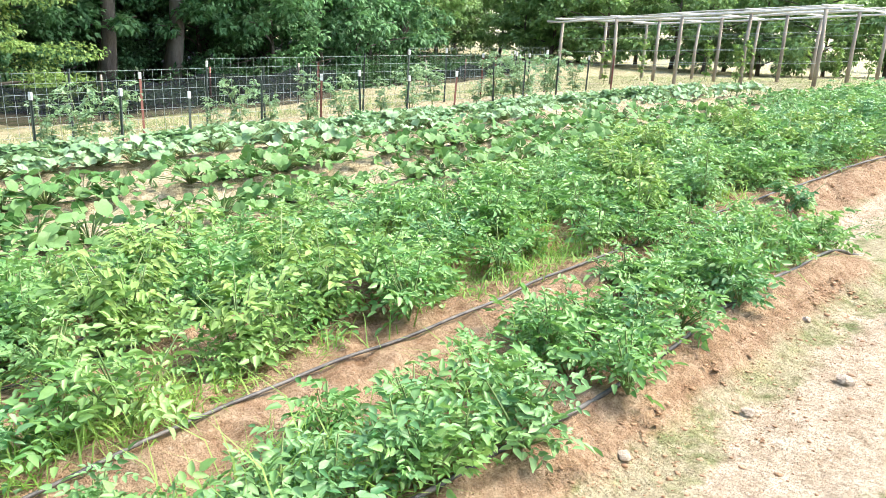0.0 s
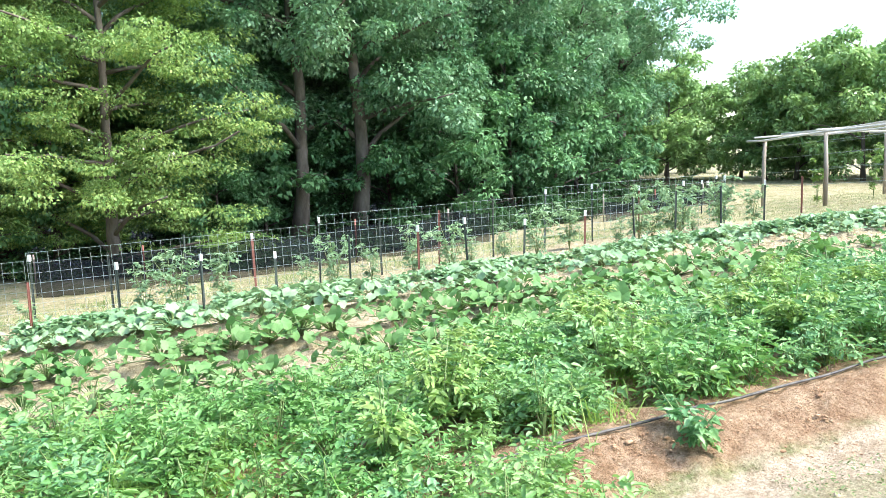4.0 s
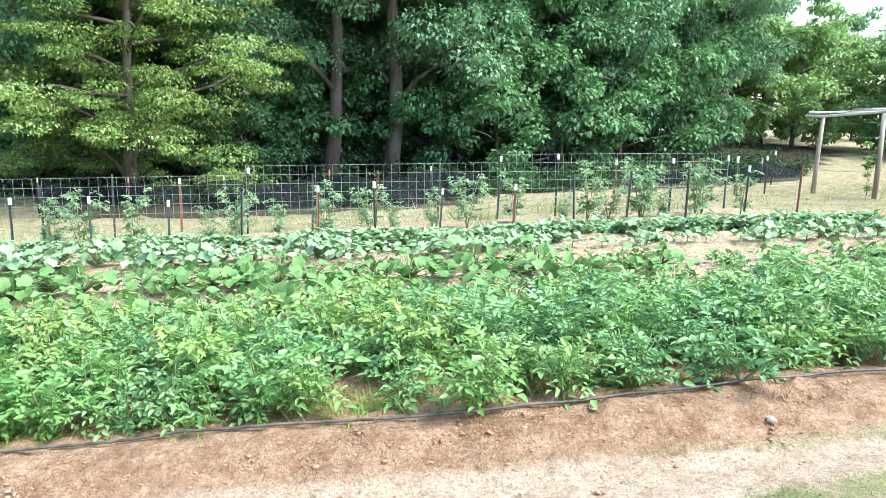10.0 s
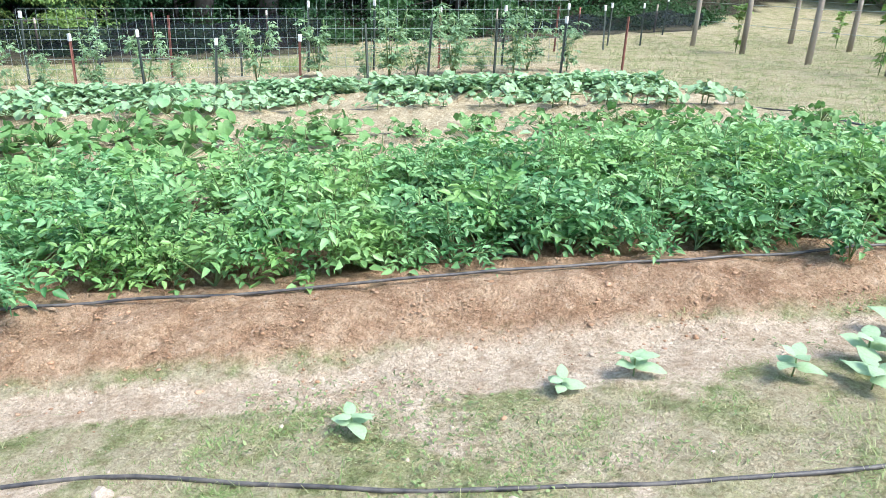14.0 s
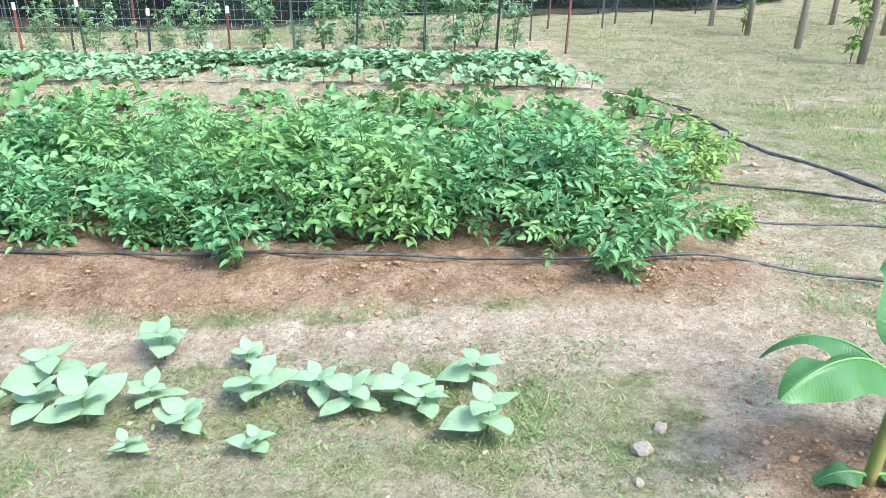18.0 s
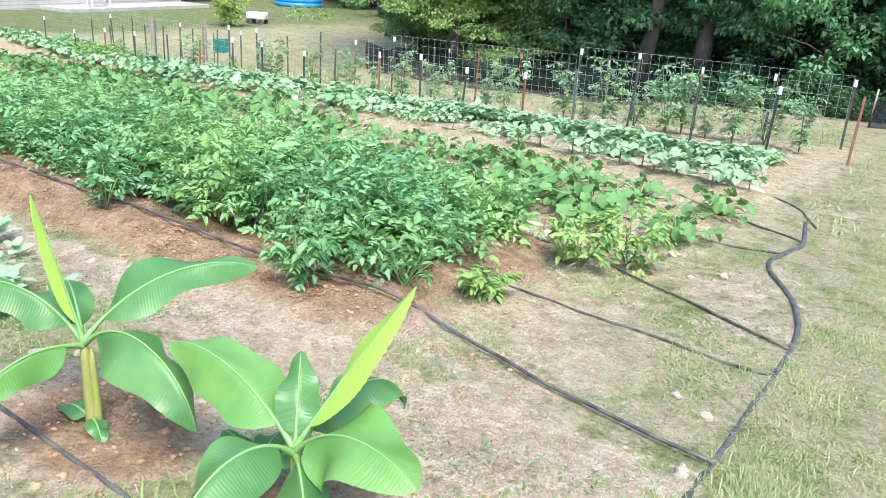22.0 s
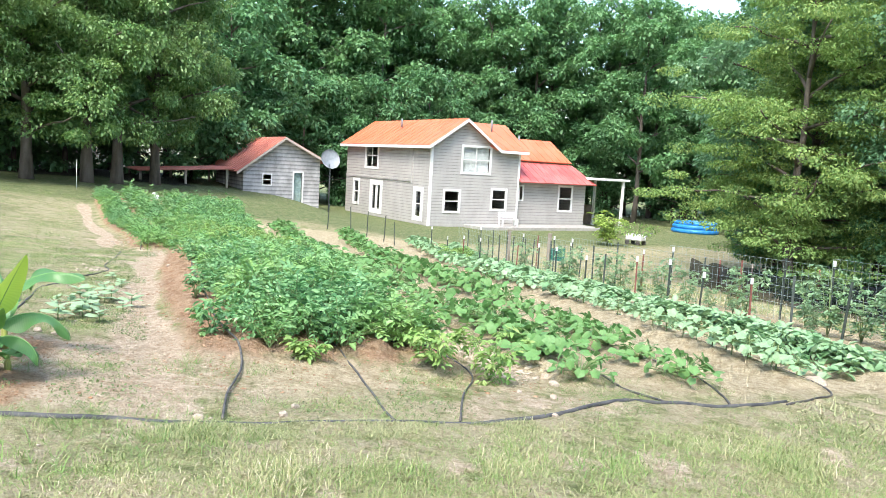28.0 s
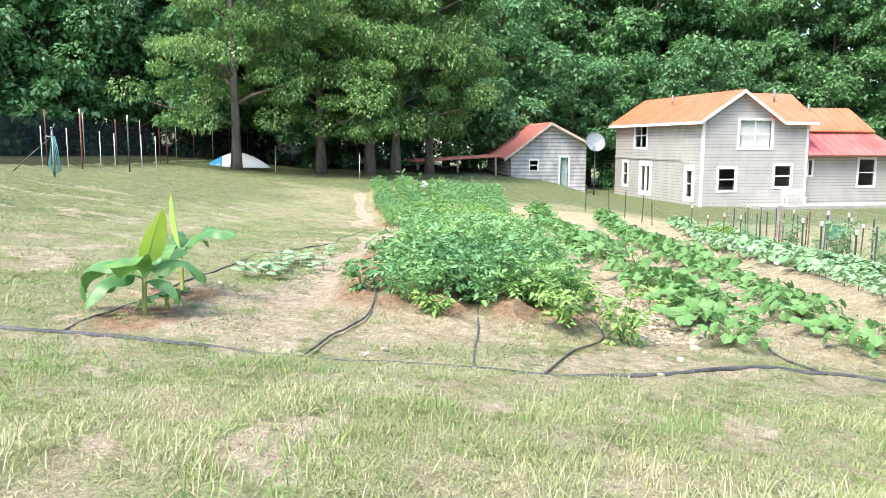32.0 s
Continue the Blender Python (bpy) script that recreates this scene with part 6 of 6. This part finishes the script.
grass_field("bed_weeds", "grassy weeds growing between the potato plants", 130000, -2, 10.5, 0.9, 5.2, 0.27, 0.0036, M_BED_GRASS, lambda x, y: ((y > np.where(x < OUT_X1 + 0.3, outer_y(x) + 0.1, bed_south(x) + 0.05)) & (y < bed_north(x))) * np.clip(0.35 + 1.1 * fnoise(x, y, 1.3, 3) + 0.6 * fnoise(x, y, 4.1, 11), 0.03, 0.9) * lin(x, (6, 1.0), (10.5, 0.35)) * off_furrow(x, y), 56)
grass_field("fence_weeds", "dry pale weeds along the foot of the fence", 11000, -5, 12, 12.9, 15.4, 0.22, 0.004, M_STRAW, lambda x, y: (y > fence_y(x) + 0.3) * 0.7, 57, False)
grass_field("fence_weeds", "green weeds between the wire fence and the netting", 36000, -5, 17.2, 12.6, 16.5, 0.2, 0.005, M_TURF, lambda x, y: ((y > fence_y(x) + 0.15) & (y < fence_y(x) + 2.6)) * np.clip(0.55 + fnoise(x, y, 1.6, 70), 0.1, 1), 67, False)
grass_field("mulch", "pale straw mulch strewn between the rows", 30000, 2, 18, 3.4, 12.3, 0.07, 0.003, M_STRAW, lambda x, y: cover(x, y)[1] * 0.9, 58, False)
g5 = np.random.default_rng(61)
M_CREEP = leaf_material("creeping_weed", (0.13, 0.2, 0.07), (0.28, 0.36, 0.15), (0.2, 0.27, 0.11), 0.6, 0.25)
n = 85000
x, y = g5.uniform(5, 18.4, n), g5.uniform(-1.4, 4.2, n)
k = (fnoise(x, y, 1.3, 21) + 0.6 * fnoise(x, y, 3.4, 6) + 0.35 * fnoise(x, y, 9.0, 2) > 0.28) & ((y < np.where(x > 17.0, 4.2, bed_south(x) - 0.62)))
x, y = x[k], y[k]
n = len(x)
P = np.stack([x, y, ground_z(x, y) + g5.uniform(0.003, 0.028, n)], 1)
L = g5.uniform(0.01, 0.028, n)
wd = part("low_weeds", fast_mesh("low_weeds", *leaf_quads(P, unit(n, g5) * [1, 1, 0.5], unit(n, g5) * 0.5 + [0, 0, 1], L, L * 0.5)), M_CREEP)
tagged(wd, "low creeping weeds in patches on the track", "weeds", kind="stuff")
# the bright loose plants at the end of the bed and those that spill over its edge
for i, (x, y, h, r) in enumerate(((17.35, 3.35, 0.42, 0.28), (17.2, 2.95, 0.36, 0.24), (17.1, 1.95, 0.14, 0.12), (14.65, 1.38, 0.28, 0.16), (16.35, 1.35, 0.3, 0.18), (6.0, 1.75, 0.26, 0.18))):
    leafy_bush("loose_plant", "bright green leafy weed at the edge of the bed", "plant", M_WEED if i < 3 else M_POTATO, h, r, 420 if i < 2 else 200, 0.055, 90 + i, pose(x, y, gz(x, y)), "loose plants at the bed edge")
for i in range(26):
    x = float(g5.uniform(0.3, 9.0))
    y = float(g5.uniform(bed_south(x) + 0.1, bed_north(x) - 0.1))
    leafy_bush("bed_weed", "upright light green weed among the potato plants", "weed", M_WEED, 0.5, 0.2, 260, 0.055, 140 + i, pose(x, y, gz(x, y)), "weeds among the potatoes")
# bean bushes at the far end, and the shrub by the porch
for i, (x, y) in enumerate(((-0.6, 11.2), (-1.5, 11.5), (-2.4, 11.8), (-3.3, 12.1))):
    leafy_bush("bean_bush", "low yellow-green bean bush", "bush", M_WEED, 0.5, 0.5, 420, 0.1, 110 + i, pose(x, y, gz(x, y)), "bean bushes in the garden")
leafy_bush("shrub", "yellow-green shrub beside the porch", "shrub", M_SHRUB, 1.9, 0.9, 1500, 0.16, 120, pose(-12.3, 25.2, gz(-12.3, 25.2)))


# ---- shade netting ----
def netting_material():
    m, nt, ns, ln, b = nodes_of("black_netting")
    ln.new(mix_rgb(nt, (0.005, 0.007, 0.01), (0.014, 0.019, 0.026), tex_noise(nt, 2.5, 4)), b.inputs["Base Color"])
    b.inputs["Roughness"].default_value = 0.8
    b.inputs["Specular IOR Level"].default_value = 0.2
    t = ns.new("ShaderNodeBsdfTransparent")
    mx = ns.new("ShaderNodeMixShader")
    mx.inputs[0].default_value = 0.25
    ln.new(b.outputs[0], mx.inputs[1])
    ln.new(t.outputs[0], mx.inputs[2])
    ln.new(mx.outputs[0], ns["Material Output"].inputs[0])
    return m


M_NET = netting_material()


def netting(label, pts, h, seed, post_h, every=2.4):
    g = np.random.default_rng(seed)
    P = np.array(pts, float)
    d = np.concatenate([[0], np.cumsum(np.hypot(*np.diff(P, axis=0).T))])
    t = np.arange(0, d[-1], 0.3)
    x_, y_ = np.interp(t, d, P[:, 0]), np.interp(t, d, P[:, 1])
    z_ = hill(x_, y_)
    cols = []
    sag = 0.12 * np.sin(t / every * math.pi) ** 2
    for q in np.linspace(0, 1, 5):
        wav = 0.05 * np.sin(t * 2.3 + q * 3 + seed)
        cols.append(np.stack([x_ + wav * 0.4, y_ + wav, z_ + 0.02 + (h - sag) * q + 0.02 * g.normal(size=len(t))], 1))
    V = np.stack(cols, 1).reshape(-1, 3)
    i, j = np.meshgrid(np.arange(len(t) - 1), np.arange(4), indexing="ij")
    F = np.stack([i * 5 + j, (i + 1) * 5 + j, (i + 1) * 5 + j + 1, i * 5 + j + 1], -1).reshape(-1, 4)
    th = thing("netting_fence", label, "netting fence")
    part("netting", fast_mesh("netting", V, F, True), M_NET, th)
    for k, tt in enumerate(np.arange(0, d[-1], every)):
        px2, py2 = float(np.interp(tt, d, P[:, 0])), float(np.interp(tt, d, P[:, 1]))
        part("post", tube("post", [(px2, py2 + 0.08, float(hill(px2, py2)) - 0.1), (px2, py2 + 0.08, float(hill(px2, py2)) + post_h * g.uniform(0.9, 1.1))], 0.022, 6), M_RED_POST if k % 2 else M_POLE, th)
    return th


netting("black shade netting on posts along the edge of the wood", [(2.5, 18.2), (7, 16.3), (11, 15.9), (13.0, 16.1)], 0.85, 3, 0.95)
netting("low black netting along the grass below the wood", [(17.2, 17.0), (20, 17.6), (23.5, 18.2)], 0.55, 5, 0.8)
netting("tall black netting fence sagging between posts on the slope", [(2.5, -13.5), (-4, -11.0), (-10, -10.3), (-17.5, -10.2), (-25, -9.0), (-32, -6.0)], 1.7, 8, 1.9)
for i, (x, y) in enumerate(((-4.72, -9.91), (-6.22, -8.83), (-13.32, -9.68))):
    p_ = thing("fence_post", "tall steel post with white tip standing in grass", "post", pose(x, y, float(hill(x, y))), "tall posts on the slope")
    part("shaft", tube("shaft", [(0, 0, -0.1), (0, 0, 2.05)], 0.03, 6), M_RED_POST if i != 1 else M_GREEN_POST, p_)
    part("tip", tube("tip", [(0, 0, 1.85), (0, 0, 2.08)], 0.033, 6), M_WHITE_TIP, p_)
for i, (x, y) in enumerate(((-3.31, -10.62), (-4.54, -10.32), (-5.88, -9.73), (-6.05, -9.28), (-8.26, -9.08), (-9.37, -8.89), (-18.43, -5.65), (-16.99, -1.10))):
    p_ = thing("fence_rod", "thin pale fibreglass rod standing in grass", "rod", pose(x, y, float(hill(x, y))), "thin rods on the slope")
    part("shaft", tube("shaft", [(0, 0, -0.1), (0, 0, 1.35)], 0.015, 5), M_WHITE_TIP, p_)

# ---- standpipe with its hose ----
sx, sy = 2.0, -7.8
sp_ = thing("standpipe", "water standpipe with a green hose hung over it", "standpipe", pose(sx, sy, gz(sx, sy)))
part("pipe", tube("pipe", [(0, 0, -0.1), (0, 0, 1.25), (0.05, 0, 1.3)], 0.03, 8), M_DISH, sp_)
part("spout", tube("spout", [(0, 0, 1.05), (0.0, -0.16, 1.08), (0.0, -0.2, 1.0)], 0.022, 8), M_DISH, sp_)
part("handle", tube("handle", [(0, 0, 1.25), (0.05, 0.1, 1.4)], 0.013, 6), M_DISH, sp_)
M_TEAL = surface("teal_hose", (0.02, 0.11, 0.1), (0.05, 0.2, 0.18), 0.5, 9, 60)
for k in range(3):
    part("hose_loop", tube("hose_loop", [(0.05, 0.02 + 0.03 * k, 1.08), (0.12, 0.1 + 0.04 * k, 0.7), (0.1, 0.12 + 0.05 * k, 0.18), (0.04, 0.0, 0.05 + 0.02 * k), (-0.03, -0.1 - 0.03 * k, 0.3), (-0.02, -0.06, 0.8), (0.02, 0.0, 1.1)], 0.016, 6), M_TEAL, sp_)
part("feed_hose", tube("feed_hose", [(0, -0.1, 1.0), (0.1, -0.6, 0.55), (0.2, -1.1, 0.05), (0.3, -1.9, 0.03)], 0.016, 6), M_HOSE, sp_)

# ---- tarp tent under the oak ----
tx, ty = -18.2, -7.6
tent = thing("tarp_tent", "low white and blue tarp tent under an oak", "tent", pose(tx, ty, float(hill(tx, ty)) - 0.03, 0, 0, 100))
for k, (a0, a1, mat) in enumerate(((-1.7, -0.75, M_BLUE), (-0.75, 1.7, M_WHITE_TIP))):
    V, F = [], []
    us = np.linspace(a0, a1, 9)
    for u in us:
        h_ = 0.8 * max(0.02, 1 - (abs(u) / 1.72) ** 1.7)
        for q in np.linspace(-1, 1, 9):
            V.append((u, q * (0.5 + 0.6 * h_), h_ * (1 - q * q) + 0.01))
    for i in range(8):
        for j in range(8):
            F.append((i * 9 + j, (i + 1) * 9 + j, (i + 1) * 9 + j + 1, i * 9 + j + 1))
    o = part("cover", fast_mesh("cover", V, F, True), mat, tent, "blue tarp" if k == 0 else "white tarp")
    so = o.modifiers.new("thick", 'SOLIDIFY')
    so.thickness = 0.01

# ---- white bag at the far end of the bed ----
bx_, by_ = -14.2, 2.2
bag = part("feed_bag", mesh_of("feed_bag", lump_arrays(0.26, g4, 0.9), True), M_WHITE_TIP, None, m=pose(bx_, by_, gz(bx_, by_) + 0.2))
tagged(bag, "crumpled white plastic bag lying on the soil", "bag")

# ---- far end of the fence: stakes, green sign, timber posts ----
for i, (x, y) in enumerate(((-10.40, 9.17), (-10.14, 10.17), (-8.99, 10.54), (-7.82, 10.92), (-6.74, 11.00), (-5.64, 13.78), (-4.55, 13.77), (-4.39, 14.10), (-2.42, 13.56), (-2.19, 14.01), (-1.53, 14.18), (-0.98, 14.15), (0.17, 14.15), (0.53, 14.74), (1.55, 14.48))):
    stake(x, y, pr.choice((1.0, 1.15)), False, i > 12, pr.uniform(-3, 3))
for x, y in ((-3.16, 14.33), (-1.99, 15.41)):
    tp = thing("timber_post", "weathered square timber post at the garden gate", "post", pose(x, y, gz(x, y), 0, 0, 20), "timber posts of the gate")
    part("shaft", slab(-0.06, -0.06, -0.1, 0.06, 0.06, 1.35, bevel=0.01), M_POLE, tp)
x, y = -0.54, 14.91
sign = thing("green_sign", "blank dark green board hung between two stakes", "sign", pose(x, y, gz(x, y), 0, 0, 68))
part("board", slab(-0.24, -0.01, 0.42, 0.24, 0.01, 0.85, bevel=0.004), surface("green_board", (0.012, 0.13, 0.1), (0.02, 0.17, 0.13), 0.5), sign)
part("stake", slab(-0.26, 0.012, -0.05, -0.23, 0.03, 1.0), M_GREEN_POST, sign)
part("stake", slab(0.22, 0.012, -0.05, 0.25, 0.03, 1.0), M_GREEN_POST, sign)

# ---- things on the patio ----
HM = house.matrix_basis


def on_patio(u, v, rz=0.0):
    p_ = HM @ Vector((u, v, HZ + 0.44))
    return pose(p_.x, p_.y, p_.z, 0, 0, 100 + rz)


bench = thing("garden_bench", "white painted garden bench on the patio", "bench", on_patio(5.2, -1.4))
for k in range(4):
    part("seat_slat", slab(-0.7, -0.2 + k * 0.11, 0.42, 0.7, -0.12 + k * 0.11, 0.45), M_TRIM, bench)
for k in range(3):
    part("back_slat", slab(-0.7, 0.24, 0.55 + k * 0.13, 0.7, 0.27, 0.64 + k * 0.13), M_TRIM, bench)
for u in (-0.6, 0.6):
    for v in (-0.16, 0.22):
        part("leg", slab(u - 0.035, v - 0.035, 0, u + 0.035, v + 0.035, 0.42 if v < 0 else 0.92), M_TRIM, bench)
cart = thing("garden_cart", "white garden cart on small wheels beside the shrub", "cart", pose(-13.0, 27.6, gz(-13.0, 27.6), 0, 0, 20))
part("tub", slab(-0.5, -0.3, 0.25, 0.5, 0.3, 0.6, bevel=0.05), M_TRIM, cart)
for u in (-0.35, 0.35):
    for v in (-0.3, 0.3):
        bm = bmesh.new()
        bmesh.ops.create_cone(bm, cap_ends=True, segments=16, radius1=0.13, radius2=0.13, depth=0.06)
        part("wheel", bm, M_HOSE, cart, m=pose(u, v, 0.13, 90, 0, 0))
part("handle", tube("handle", [(0.5, 0, 0.4), (0.95, 0, 0.75), (0.95, 0.12, 0.76)], 0.02, 6), M_DISH, cart)
